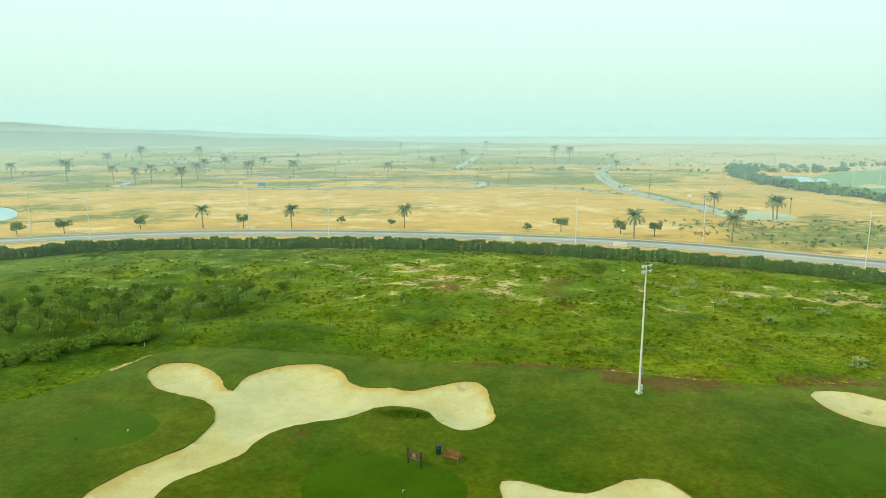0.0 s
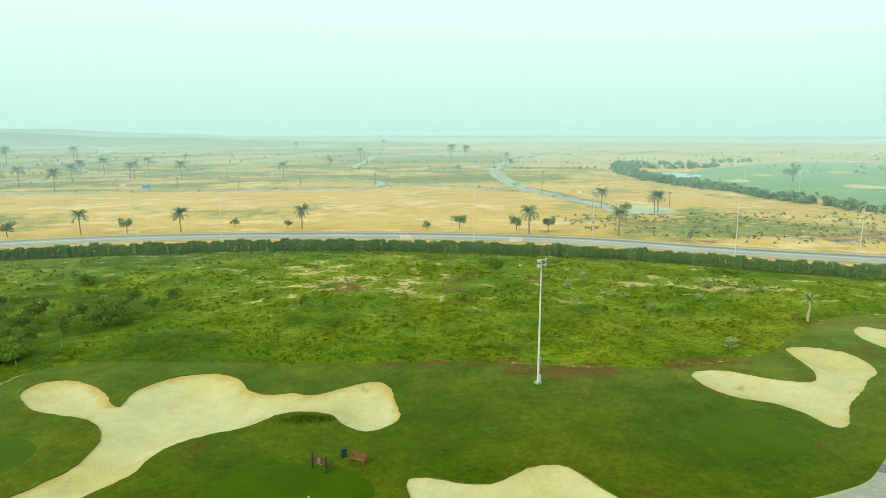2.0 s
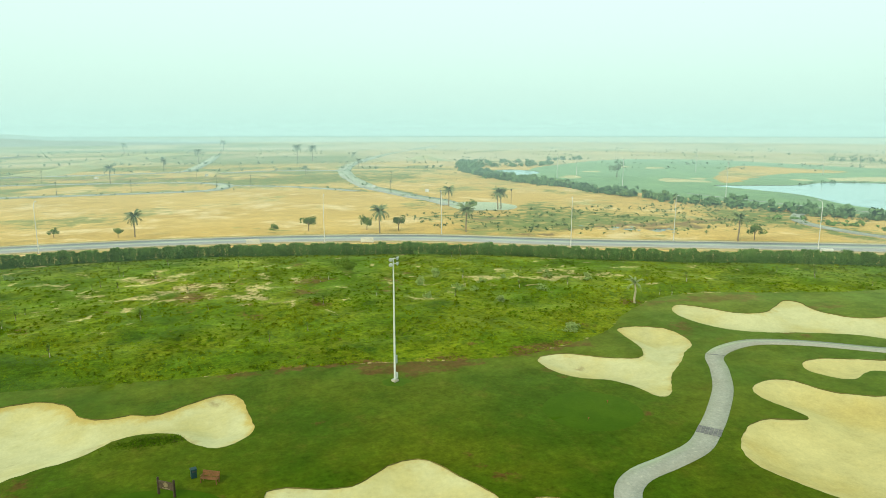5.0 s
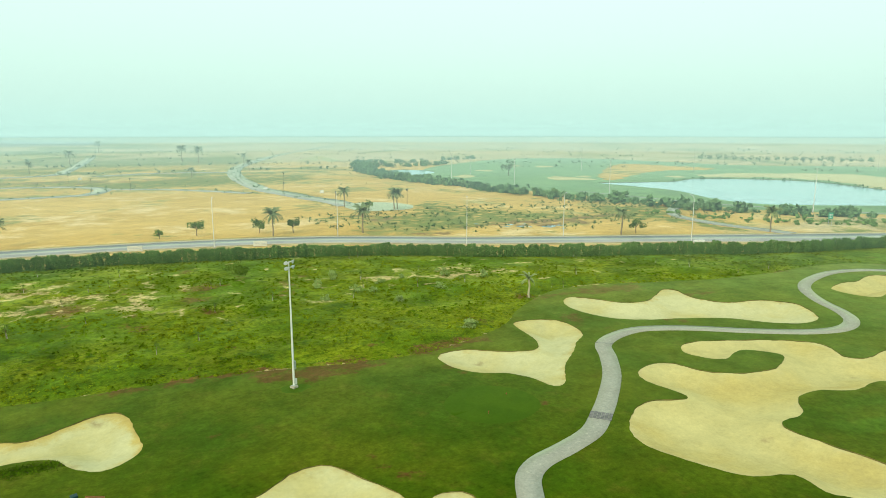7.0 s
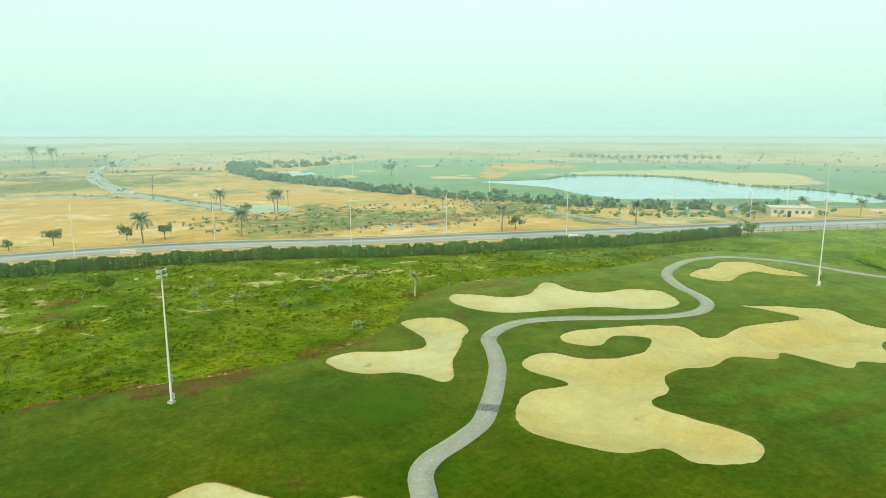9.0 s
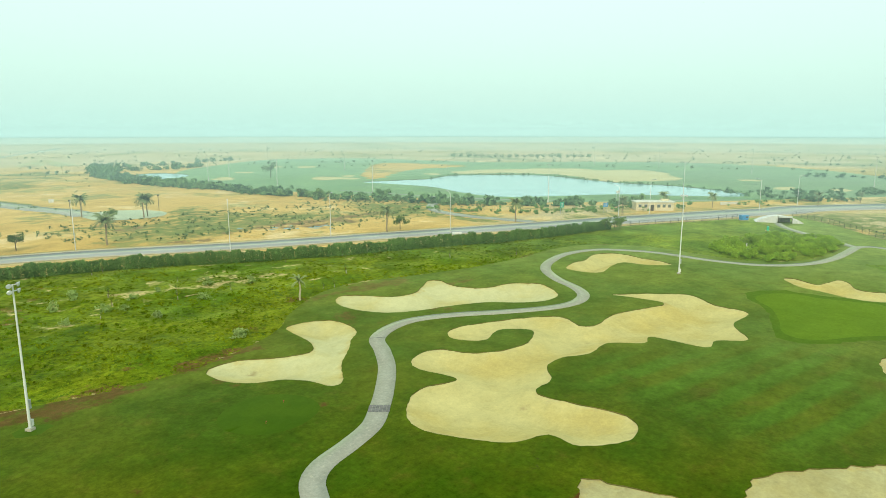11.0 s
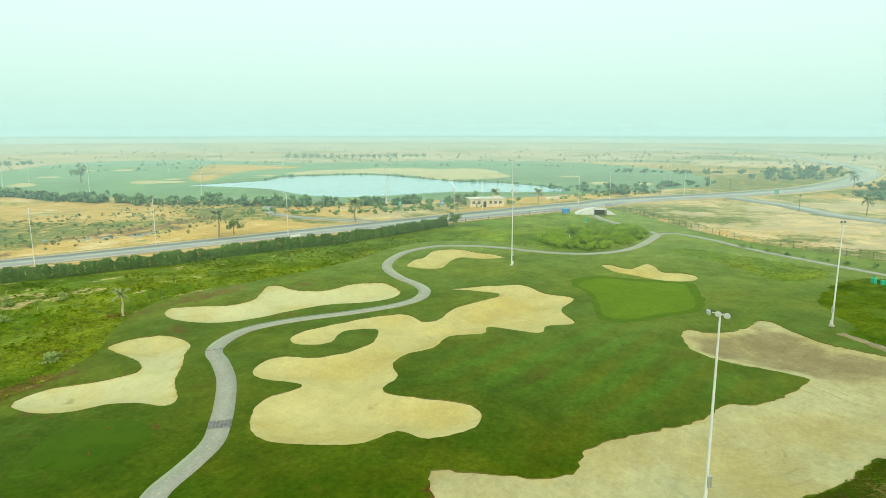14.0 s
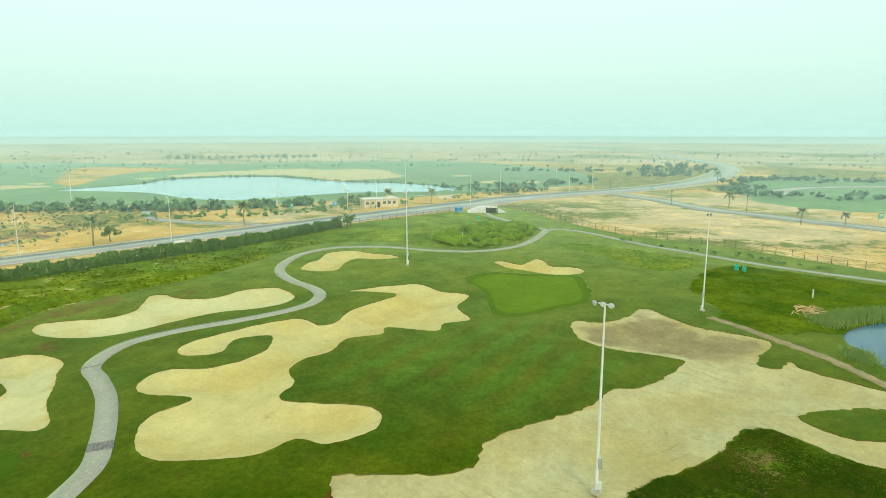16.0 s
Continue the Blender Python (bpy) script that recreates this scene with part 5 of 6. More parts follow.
scatter([shrub_mesh("broad_bush", 900, 2.0, 2.2, 0.16, M_LEAF, 95)], "broad_bush", [(21.92, 102.52)], "broad rounded green bush below the hedge", "bush", "", (1.0, 1.0), 13)
scatter([shrub_mesh("broad_bush", 700, 1.7, 1.8, 0.16, M_LEAF, 96)], "broad_bush", [(-43.82, 98.22)], "low dark green bush on the bank", "bush", "", (1.0, 1.0), 13)
edge = curve_points([(152.5, 3.1), (145.3, -5.3), (141.8, -12.7), (140, -19.5), (134.81, -27.02), (131.13, -33.52)], 1.3, False)
scatter([shrub_mesh("path_shrub", 70, 0.8, 1.0, 0.22, M_VERGE, 150 + k) for k in range(3)], "path_shrub", [(x + rng.normal() * 0.5, y + rng.normal() * 0.5) for x, y in edge if rng.random() < 0.75], "small dark shrub beside the path near the fence", "shrub", "shrubs beside the fence path", (0.45, 0.95), 14)

# roadside trees and palms
road_trees = [tree_thing("road_tree", 3.0, 1.35, 900, 0.15, M_LEAF, 100 + i, 0.1) for i in range(2)]
for t in road_trees:
    tagged(t, "small round-crowned tree beside the road on bare sand", "tree", "roadside trees")
RT = [(-106.98, 135.74), (-97.89, 139.48), (-83.6, 147.8), (-58.8, 152.2), (-35.4, 159.6), (-21.6, 155.8), (12.8, 151.6), (20.8, 152.4), (34.6, 150.1), (41.8, 146.8), (114.4, 109.7), (71.4, 175.2), (149.4, 69.3), (152.2, 70), (147.4, 71.5)]
for i, t in enumerate(road_trees):
    spread(t, [on_ground(x, y, 50 * j, 0.92 if y < 74 else (0.66 if abs(x + 28) < 9 or 8 < x < 15 else 1.06)) for j, (x, y) in enumerate(RT[i::2])])
palms = [palm_thing(4.3, 40, 2.1, s) for s in (1, 2)]
for p in palms:
    tagged(p, "date palm with a slim trunk and feathery crown", "palm tree", "date palms")
PALMS = [(-68.8, 150.7), (-46.4, 152.5), (-18.1, 155.7), (36.5, 144.1), (56.74, 139.71), (109.23, 108.92), (144.2, 96.2), (69.5, 192.1), (82.6, 180), (81, 178.6), (180, 83.4), (197.7, 78.7), (212.3, 68.9), (224.2, -26.2)]
FAR_PALMS = [(-241, 303, 1.62), (-203, 291, 1.28), (-245, 391, 1.24), (-264, 464, 1.59), (-242, 513, 1.43), (-147, 311, 1.03), (-159, 275, 0.95), (-162, 294, 1.01), (-132, 265, 1.07), (-185, 300, 0.9), (-165, 358, 1.0), (-158, 370, 1.08), (-126, 325, 1.04), (-127, 333, 1.07), (-145, 400, 0.95), (-102, 327, 1.08), (-146, 474, 0.88), (-51, 323, 1.03), (-38, 422, 0.82), (-24, 532, 1.18), (62, 519, 1.47), (52, 538, 1.52), (40, 352, 0.63), (-108, 744, 1.34), (-10, 796, 1.53), (91, 494, 0.89), (78, 401, 0.79), (190, -50, 0.45), (190, -40, 0.54), (239, 45, 0.53), (261, 37, 0.41), (327, -31, 0.66)]        # place, size
for i, p in enumerate(palms):
    spread(p, [on_ground(x, y, 83 * j, rng.uniform(1.0, 1.2) * (0.78 if x > 150 else 1.0)) for j, (x, y) in enumerate(PALMS[i::2])])
hazy_palm = tagged(palm_thing(4.2, 34, 1.9, 3, M_FARPALM), "haze-pale date palm beside a far sandy road", "palm tree", "far date palms")
spread(hazy_palm, [on_ground(x, y, 83 * j, size) for j, (x, y, size) in enumerate(FAR_PALMS)])
stump_palm = palm_thing(2.9, 13, 1.5, 5, M_PALM, M_PALEBARK)
tagged(stump_palm, "sparse young palm with a pale bare trunk on the bank", "palm tree")
stump_palm.matrix_basis = on_ground(57.59, 71.49)


def far_scrub(name, spots, size, leaves_each, material, seed, label, tall=0.6):
    """Far bushes and woods, too many to count, in one mesh."""
    vs, fs, at = [], [], 0
    z = ground_z(np.array(spots))
    r = np.random.default_rng(seed)
    for i, ((x, y), h) in enumerate(zip(spots, z)):
        s = size * r.uniform(0.5, 1.4)
        v, f = leaves(leaves_each, blob(x, y, h + s * 0.55 * tall / 0.6, s * 0.9, s * 0.9, s * tall, 4, seed + i), s * 0.33, 0, seed + i)
        vs.append(v), fs.append(f + at)
        at += len(v)
    me = mesh_of(name, np.vstack(vs), np.vstack(fs), material)
    tagged(new(name, me), label, "shrubs", kind="stuff")


def along(ctrl, step, side=2.0, gap=0.0):
    p = curve_points(ctrl, step, False)
    return [tuple(q) for q in p + rng.normal(size=p.shape) * side if rng.random() >= gap]


BAND = [(164.5, 444.1), (139.6, 367.2), (132.7, 311.7), (135.1, 273.3), (139.6, 248.3), (142.4, 207.5), (148.9, 177.1), (157.9, 156.6), (165.2, 133.2), (177.8, 117.8), (191.3, 103.9), (203.7, 92.4)]
band = along(BAND[:6], 0.75, 2.0) + along(BAND[:5], 0.9, 2.6) + along(BAND[5:9], 1.2, 2.2, 0.1) + along(BAND[8:], 1.3, 2.0, 0.2)
band += along([(143.3, 375.4), (163.9, 404.7), (188, 397.9), (215.7, 413.2)], 1.8, 3.0) + along([(172, 444.5), (219.7, 452.1), (286.2, 483.9)], 3.0, 4.0, 0.3)
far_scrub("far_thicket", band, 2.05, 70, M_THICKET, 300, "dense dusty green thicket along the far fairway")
verge_bushes = along([(145.2, 134.7), (155.6, 116.2), (168.3, 103.6), (184.8, 91.8), (203.2, 82.5)], 1.1, 2.4, 0.2) + along([(165, 98.5), (181.9, 88.2), (204.7, 76.7)], 1.8, 1.6, 0.3) + along([(213.9, 72.4), (234.6, 62.4), (260.3, 47.7)], 2.2, 3.0, 0.3)
far_scrub("verge_bushes", verge_bushes, 0.95, 60, M_VERGE, 700, "green bushes between the road and the lake lawn")
strip = []
for ctrl, w, _ in DESERT_ROADS[:8]:
    strip += along(ctrl, 2.6, 3.0, 0.3)
strip += [tuple(p) for p in np.c_[rng.uniform(-360, 170, 700), rng.uniform(270, 760, 700)]]
strip += [tuple(p) for p in np.c_[rng.uniform(50, 172, 620), rng.uniform(120, 176, 620)] if line_gap(road_line, p[None])[0] > 12 and not inside(plaza, p[None])[0]]
far_scrub("desert_scrub", strip, 0.5, 24, M_FARLEAF, 900, "scattered haze-pale scrub on the sandy plain")
rows = []
for k in range(7):
    a = np.linspace(radians(-20), radians(128), 260 + 20 * k)
    rad = 430 + 75 * k + 20 * np.sin(a * 3 + k)
    for q, rr in zip(a, rad):
        if rng.random() < 0.32 + 0.25 * (k % 2):
            rows.append((5 + rr * math.cos(q), -4 + rr * math.sin(q)))
rows = [p for p in rows if line_gap(road_line, np.array([p]))[0] > 10]
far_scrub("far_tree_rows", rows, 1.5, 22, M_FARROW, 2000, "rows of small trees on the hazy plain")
right = along([(337, -39), (366, -58), (357, -79), (360, -107), (357, -132)], 1.3, 5.0) + along([(313, -36), (285, -36), (272, -40)], 1.3, 4.0) + along([(272, -40), (270, -55), (269, -70), (280, -90)], 1.6, 6.0, 0.2)
right += along([(263, 78), (275, 69), (284, 50), (304, 38), (319, 27)], 1.6, 3.5, 0.2) + along([(261, 67), (254, 51), (268, 40)], 1.8, 3.0, 0.3) + along([(394, 82), (394, 48), (410, 16)], 2.2, 4.5, 0.3)
tall = along([(360, -2), (372, -9), (395, -20), (443, -31)], 2.0, 7.0) + along([(413, 6), (435, -3), (466, -18)], 2.4, 6.0, 0.2)
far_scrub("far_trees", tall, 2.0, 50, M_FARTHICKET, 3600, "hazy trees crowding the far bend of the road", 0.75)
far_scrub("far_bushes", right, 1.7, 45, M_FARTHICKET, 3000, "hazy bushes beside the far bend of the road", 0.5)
far_scrub("shore_reeds", along(LAKE[2:12], 1.3, 0.8, 0.25), 0.7, 30, M_THICKET, 5000, "low dark reeds along the lake shore")
row_tree = tagged(tree_thing("row_tree", 4.6, 2.0, 120, 0.5, M_THICKET, 140, 0.15), "round tree in a planted row on the far plain", "tree", "planted row of trees")
spread(row_tree, [on_ground(432.0 + 64.6 * k / 19 + rng.normal() * 0.4, 370.6 - 95.3 * k / 19 + rng.normal() * 0.4, 50 * k, rng.uniform(0.85, 1.1)) for k in range(20)])
lone = tree_thing("lone_tree", 8.6, 4.2, 700, 0.3, M_FARLEAF, 130, 0.25)
tagged(lone, "large round tree alone on the far fairway", "tree")
lone.matrix_basis = on_ground(193.5, 288.7)

# reeds by the pond
rr = np.random.default_rng(21)
pond = waters["pond"]
far_edge = curve_points([(94.57, -25.3), (96.87, -26.92), (99.19, -30.01), (101.9, -34.75), (104.61, -40.9)], 0.5, False)
rp = np.vstack([far_edge[rr.integers(0, len(far_edge), 12000)] + rr.normal(size=(12000, 2)) * (1.1, 0.8), np.array((82.18, -25.62)) + rr.normal(size=(3200, 2)) * (1.15, 0.7), np.array((96.06, -25.23)) + rr.normal(size=(1500, 2)) * (1.0, 1.0)])
rh = np.r_[rr.uniform(0.6, 1.35, 12000), rr.uniform(0.3, 0.75, 3200), rr.uniform(0.3, 0.8, 1500)]
a = rr.uniform(0, 6.28, len(rp))
base = np.c_[rp, np.full(len(rp), -0.15)]
sv = np.c_[np.cos(a), np.sin(a), np.zeros(len(rp))] * 0.035
tip = base + np.c_[rr.normal(size=(len(rp), 2)) * 0.14, rh]
rv = np.stack([base - sv, base + sv, tip], axis=1).reshape(-1, 3)
tagged(new("reeds", mesh_of("reeds", rv, np.arange(len(rv)).reshape(-1, 3), M_REED)), "tall green reeds round the pond", "reeds", kind="stuff")


# ---- masts, lamps and fixtures ----
def floodlight(height, heads):
    root = new("floodlight_mast")
    bm = bm_new()
    tube(bm, (0, 0, 0.2), (0, 0, height), 0.115, 0.06, 12)
    part("pole", bm, M_WHITE, root)
    part("plinth", box(bm_new(), 0, 0, 0.06, 0.55, 0.55, 0.3, 0, 0.03), M_KERB, root)
    part("base_plate", box(bm_new(), 0, 0, 0.23, 0.36, 0.36, 0.04, 0, 0.01), M_STEEL, root)
    part("control_box", box(bm_new(), 0.21, 0, 0.58, 0.2, 0.24, 0.55, 0, 0.02), M_WHITE, root)
    part("ballast_box", box(bm_new(), 0.19, 0, 2.2, 0.18, 0.22, 0.8, 0, 0.02), M_STEEL, root)
    levels = 2 if heads == 4 else 1
    for lvl in range(levels):
        z = height - 0.05 - 0.5 * lvl
        part("crossarm", box(bm_new(), 0, 0, z, 1.0, 0.07, 0.07, 0, 0.01), M_WHITE, root)
        for i, x in enumerate((-0.62, -0.12, 0.42) if heads == 3 else (-0.36, 0.42)):
            head_root = bm_new()
            side = -0.5 if i == 0 else 0.35
            tube(head_root, (x, 0.05, z + 0.04), (x + side * 0.14, -0.10, z - 0.02), 0.07, 0.20, 14)
            head = part("lamp_head", head_root, M_STEEL, root)
            b = bm_new()
            tube(b, (x + side * 0.141, -0.102, z - 0.021), (x + side * 0.17, -0.13, z - 0.03), 0.205, 0.18, 14)
            part("lens", b, M_LENS, head, "pale round lamp glass")
            part("bracket", box(bm_new(), x + 0.1, 0.05, z + 0.05, 0.24, 0.13, 0.12, 0, 0.01), M_DARK, head)
    return root


def put_mast(x, y, h, heads, turn):
    ob = floodlight(h, heads)
    ob.matrix_basis = on_ground(x, y, turn)
    return tagged(ob, "tall white floodlight mast on a concrete base", "floodlight", "floodlight masts")


put_mast(18.77, 53.92, 12.2, 4, 30)
put_mast(111.2, 38.2, 13.4, 2, -60)
put_mast(46.13, -1.02, 13.2, 3, -110)
put_mast(95.83, -10.67, 13.2, 2, 150)
far_mast = put_mast(146.5, 211.5, 13.0, 2, 20)
for i, (x, y) in enumerate([(152.3, 276.4), (179.5, 306), (169.8, 182.2), (189.5, 115.4), (261.8, 312.3), (312.9, 271.3), (306.7, 467.8), (414.6, 223.4), (230.5, 85.7), (395.5, 112.7), (417.5, 177.4), (409.1, -47.6), (331.3, 43.9)]):
    copy_thing(far_mast, on_ground(x, y, 40 * i))


def street_lamp():
    root = new("street_lamp")
    bm = bm_new()
    tube(bm, (0, 0, 0.1), (0, 0, 9.6), 0.085, 0.05, 10)
    part("pole", bm, M_WHITE, root)
    bm = bm_new()
    tube(bm, (0, 0, 9.55), (0, 0.5, 10.05), 0.05, 0.045, 8)
    tube(bm, (0, 0.5, 10.05), (0, 1.5, 10.25), 0.045, 0.04, 8)
    part("arm", bm, M_WHITE, root)
    head = part("lamp_head", box(bm_new(), 0, 1.75, 10.24, 0.28, 0.75, 0.14, 0, 0.04), M_STEEL, root)
    part("lens", box(bm_new(), 0, 1.8, 10.16, 0.2, 0.5, 0.03, 0, 0.008), M_LENS, head)
    part("footing", box(bm_new(), 0, 0, 0.06, 0.45, 0.45, 0.22, 0, 0.03), M_KERB, root)
    return tagged(root, "tall pale street lamp beside the road", "street lamp", "street lamps")


LAMPS = [(-101.41, 133.18, 1), (-84.56, 129.21, -1), (-56.6, 150.2, 1), (-33.23, 139.2, -1), (22.33, 134.82, -1), (49.99, 137.99, 1), (70.8, 113.97, -1), (96.06, 113.7, 1), (115.96, 94.49, -1), (157.2, 73.1, -1), (206.7, 53.4, 0), (232.7, 49.6, 1), (250, 27, 0), (184.1, 76.9, 1), (278.5, 21.1, 1)]
poses = []
for x, y, s in LAMPS:
    i = int(np.argmin(np.hypot(*(road_line - (x, y)).T)))
    t = road_line[min(i + 1, len(road_line) - 1)] - road_line[max(i - 1, 0)]
    ang = math.degrees(math.atan2(t[1], t[0]))
    poses.append(on_ground(x, y, ang + (180 if s > 0 else 0)))
spread(street_lamp(), poses)


def low_lamp():
    root = new("garden_lamp")
    bm = bm_new()
    tube(bm, (0, 0, 0), (0, 0, 4.2), 0.07, 0.05, 8)
    part("pole", bm, M_DARK, root)
    part("lantern", box(bm_new(), 0, 0, 4.45, 0.35, 0.35, 0.5, 0, 0.06), M_DARK, root)
    return tagged(root, "dark lantern post beside the sandy road", "street lamp", "lantern posts")


spread(low_lamp(), [on_ground(x, y, 0, 1.05) for x, y in [(-107, 264), (-84, 266), (-60, 268), (-35, 271), (-15, 343), (-4, 288), (10, 283), (61, 238), (66.6, 191.8), (90, 189), (82, 181), (-83, 341), (-189, 396), (-178, 333), (73, 289), (216.3, -30.3), (224.8, -9.0), (282, 14), (-124, 338)]])


def bench():
    root = new("bench")
    for i in range(4):
        part("seat_slat", box(bm_new(), 0, -0.2 + 0.13 * i, 0.45, 1.7, 0.11, 0.045, 0, 0.01), M_WOOD, root)
    for i in range(4):
        part("back_slat", box(bm_new(), 0, 0.28 + 0.03 * i, 0.56 + 0.125 * i, 1.7, 0.04, 0.11, 0, 0.01, -12), M_WOOD, root)
    for s in (-0.78, 0.78):
        part("front_leg", box(bm_new(), s, -0.2, 0.22, 0.09, 0.09, 0.46, 0, 0.01), M_WOOD, root)
        part("rear_leg", box(bm_new(), s, 0.3, 0.48, 0.09, 0.09, 0.98, 0, 0.01, -10), M_WOOD, root)
        part("armrest", box(bm_new(), s, 0.02, 0.68, 0.09, 0.55, 0.05, 0, 0.01), M_WOOD, root)
    return tagged(root, "brown slatted wooden garden bench on the grass", "bench")


bench().matrix_basis = on_ground(2.31, 39.98, -28, M)
root = new("hole_sign")
for s in (-0.85, 0.85):
    b = bm_new()
    tube(b, (s, 0, -0.1), (s, 0, 1.55), 0.12, 0.10, 10)
    post = part("post", b, M_DWOOD, root)
    b = bm_new()
    tube(b, (s, 0, 1.55), (s, 0, 1.66), 0.11, 0.03, 10)
    part("cap", b, M_DWOOD, post)
board = part("board", box(bm_new(), 0, 0, 0.95, 1.55, 0.09, 0.75, 0, 0.02), M_BOARD, root)
b = bm_new()
tube(b, (0, -0.05, 1.02), (0, -0.065, 1.02), 0.24, 0.22, 18)
part("emblem", b, M_CREAM, board, "pale round emblem")
part("text_bar", box(bm_new(), 0, -0.055, 0.68, 0.8, 0.02, 0.07), M_CREAM, board)
root.matrix_basis = on_ground(-0.36, 39.12, -35, M)
tagged(root, "dark wooden notice board between two round posts", "sign")
root = new("litter_bin")
part("body", box(bm_new(), 0, 0, 0.4, 0.5, 0.5, 0.8, 0, 0.04), M_TEAL, root)
part("lid", box(bm_new(), 0, 0, 0.85, 0.56, 0.56, 0.12, 0, 0.03), M_TEAL, root)
part("opening", box(bm_new(), 0, -0.255, 0.68, 0.3, 0.02, 0.14), M_DARK, root)
root.matrix_basis = on_ground(1.21, 41.02, 15, M)
tagged(root, "dark teal square litter bin beside the bench", "litter bin")


def flag(x, y, colour, label):
    root = new("hole_flag")
    b = bm_new()
    tube(b, (0, 0, -0.05), (0, 0, 0.30), 0.02, 0.016, 6)
    part("stick", b, colour, root)
    part("flag", box(bm_new(), 0.08, 0, 0.25, 0.16, 0.02, 0.12, 0, 0.005), colour, root)
    root.matrix_basis = on_ground(x, y, 20, M)
    tagged(root, label, "golf flag", "hole flags")


for x, y, c, l in ((32.31, 40.73, M_RED, "small red flag standing in the round green"), (35.74, 43.3, M_RED, "small red flag standing in the round green"), (-0.68, 35.38, M_WHITE, "small pale flag standing in the low green"), (-27.58, 40.79, M_TEAL, "small blue marker on the oval green"), (-24.38, 42.59, M_WHITE, "small white marker on the oval green")):
    flag(x, y, c, l)

# green tanks, blue kiosk, signs
tank = new("water_tank")
b = bm_new()
tube(b, (0, 0, 0), (0, 0, 1.15), 0.55, 0.55, 18)
part("body", b, M_TANK, tank)
b = bm_new()
tube(b, (0, 0, 1.15), (0, 0, 1.38), 0.55, 0.2, 18)
part("dome", b, M_TANK, tank)
b = bm_new()
tube(b, (0, 0, 1.38), (0, 0, 1.48), 0.2, 0.2, 14)
part("lid", b, M_TEAL, tank)
tagged(tank, "bright green round plastic tank on the rough grass", "tank", "green tanks")
spread(tank, [on_ground(125.07, -17.97, 0, M), on_ground(124.51, -19.11, 40, 1.1 * M)])


def kiosk(x, y, turn, label, size=1.0):
    root = new("kiosk")
    part("body", box(bm_new(), 0, 0, 0.95, 2.8, 1.7, 1.6, 0, 0.06), M_BLUE, root)
    part("roof", box(bm_new(), 0, 0, 1.8, 3.0, 1.9, 0.12, 0, 0.04), M_BLUE, root)
    part("plinth", box(bm_new(), 0, 0, 0.08, 3.0, 1.9, 0.2), M_KERB, root)
    part("door", box(bm_new(), -0.8, -0.86, 0.9, 0.7, 0.05, 1.4, 0, 0.01), M_BLUE, root)
    part("window", box(bm_new(), 0.6, -0.86, 1.15, 0.9, 0.05, 0.6, 0, 0.01), M_PANE, root)
    root.matrix_basis = on_ground(x, y, turn, M * size)
    tagged(root, label, "kiosk")


kiosk(188.9, 52.1, -32, "bright blue cabin on the roadside verge")
kiosk(-99.6, 273.7, 0, "bright blue cabin beside the far sandy road", 1.25)


def sign_board(x, y, turn, w, h, z, m, label):
    root = new("road_sign")
    for s in ((-w / 3, w / 3) if w > 1 else (0,)):
        b = bm_new()
        tube(b, (s, 0, 0), (s, 0, z + h / 2), 0.05, 0.05, 8)
        part("post", b, M_STEEL, root)
    brd = part("board", box(bm_new(), 0, -0.06, z, w, 0.05, h, 0, 0.01), m, root)
    for k in (-0.22, 0.0, 0.22):
        part("text_bar", box(bm_new(), 0, -0.09, z + k * h, w * 0.6, 0.01, h * 0.09), M_WHITE, brd)
    root.matrix_basis = on_ground(x, y, turn, M * 1.1)
    tagged(root, label, "sign", "road signs")


for x, y, tn, w, h, z, m, l in ((166.9, 96, -20, 1.6, 2.0, 3.2, M_SIGN, "green road sign on posts beside the road"), (178.4, 88.1, -20, 2.2, 1.6, 2.8, M_BLUE, "blue road sign on two posts beside the road"), (196.3, -59.4, -50, 2.4, 1.8, 3.0, M_SIGN, "green road sign beside the side road"), (216.7, 103.8, -30, 1.6, 1.2, 3.0, M_WHITE, "white notice board near the lake"), (267.1, -2.4, -50, 2.0, 1.4, 2.6, M_SIGN, "green road sign beside the far road"), (-111.4, 279.9, 0, 2.4, 1.1, 1.2, M_WHITE, "white notice board beside the sandy road"), (-62.1, 351.4, 0, 2.4, 1.1, 1.2, M_WHITE, "white notice board beside the sandy road"), (58.7, 259.8, -10, 2.0, 1.2, 1.4, M_WHITE, "white notice board beside the sandy road"), (-9.7, 331.7, 0, 2.0, 1.2, 3.0, M_WHITE, "white notice board beside the sandy road"), (75.2, 236.7, -20, 1.8, 1.4, 1.2, M_WHITE, "white notice board beside the sandy road")):
    sign_board(x, y, tn, w, h, z, m, l)


def barrier(x, y, turn, label):
    root = new("road_barrier")
    for k in range(4):
        part("board", box(bm_new(), 0, 0, 0.25 + 0.28 * k, 2.8, 0.06, 0.2, 0, 0.01), M_ROOF, root)
    for s in (-1.2, 0, 1.2):
        part("leg", box(bm_new(), s, 0.06, 0.6, 0.09, 0.09, 1.2), M_ROOF, root)
    root.matrix_basis = on_ground(x, y, turn)
    tagged(root, label, "barrier", "roadside barriers")


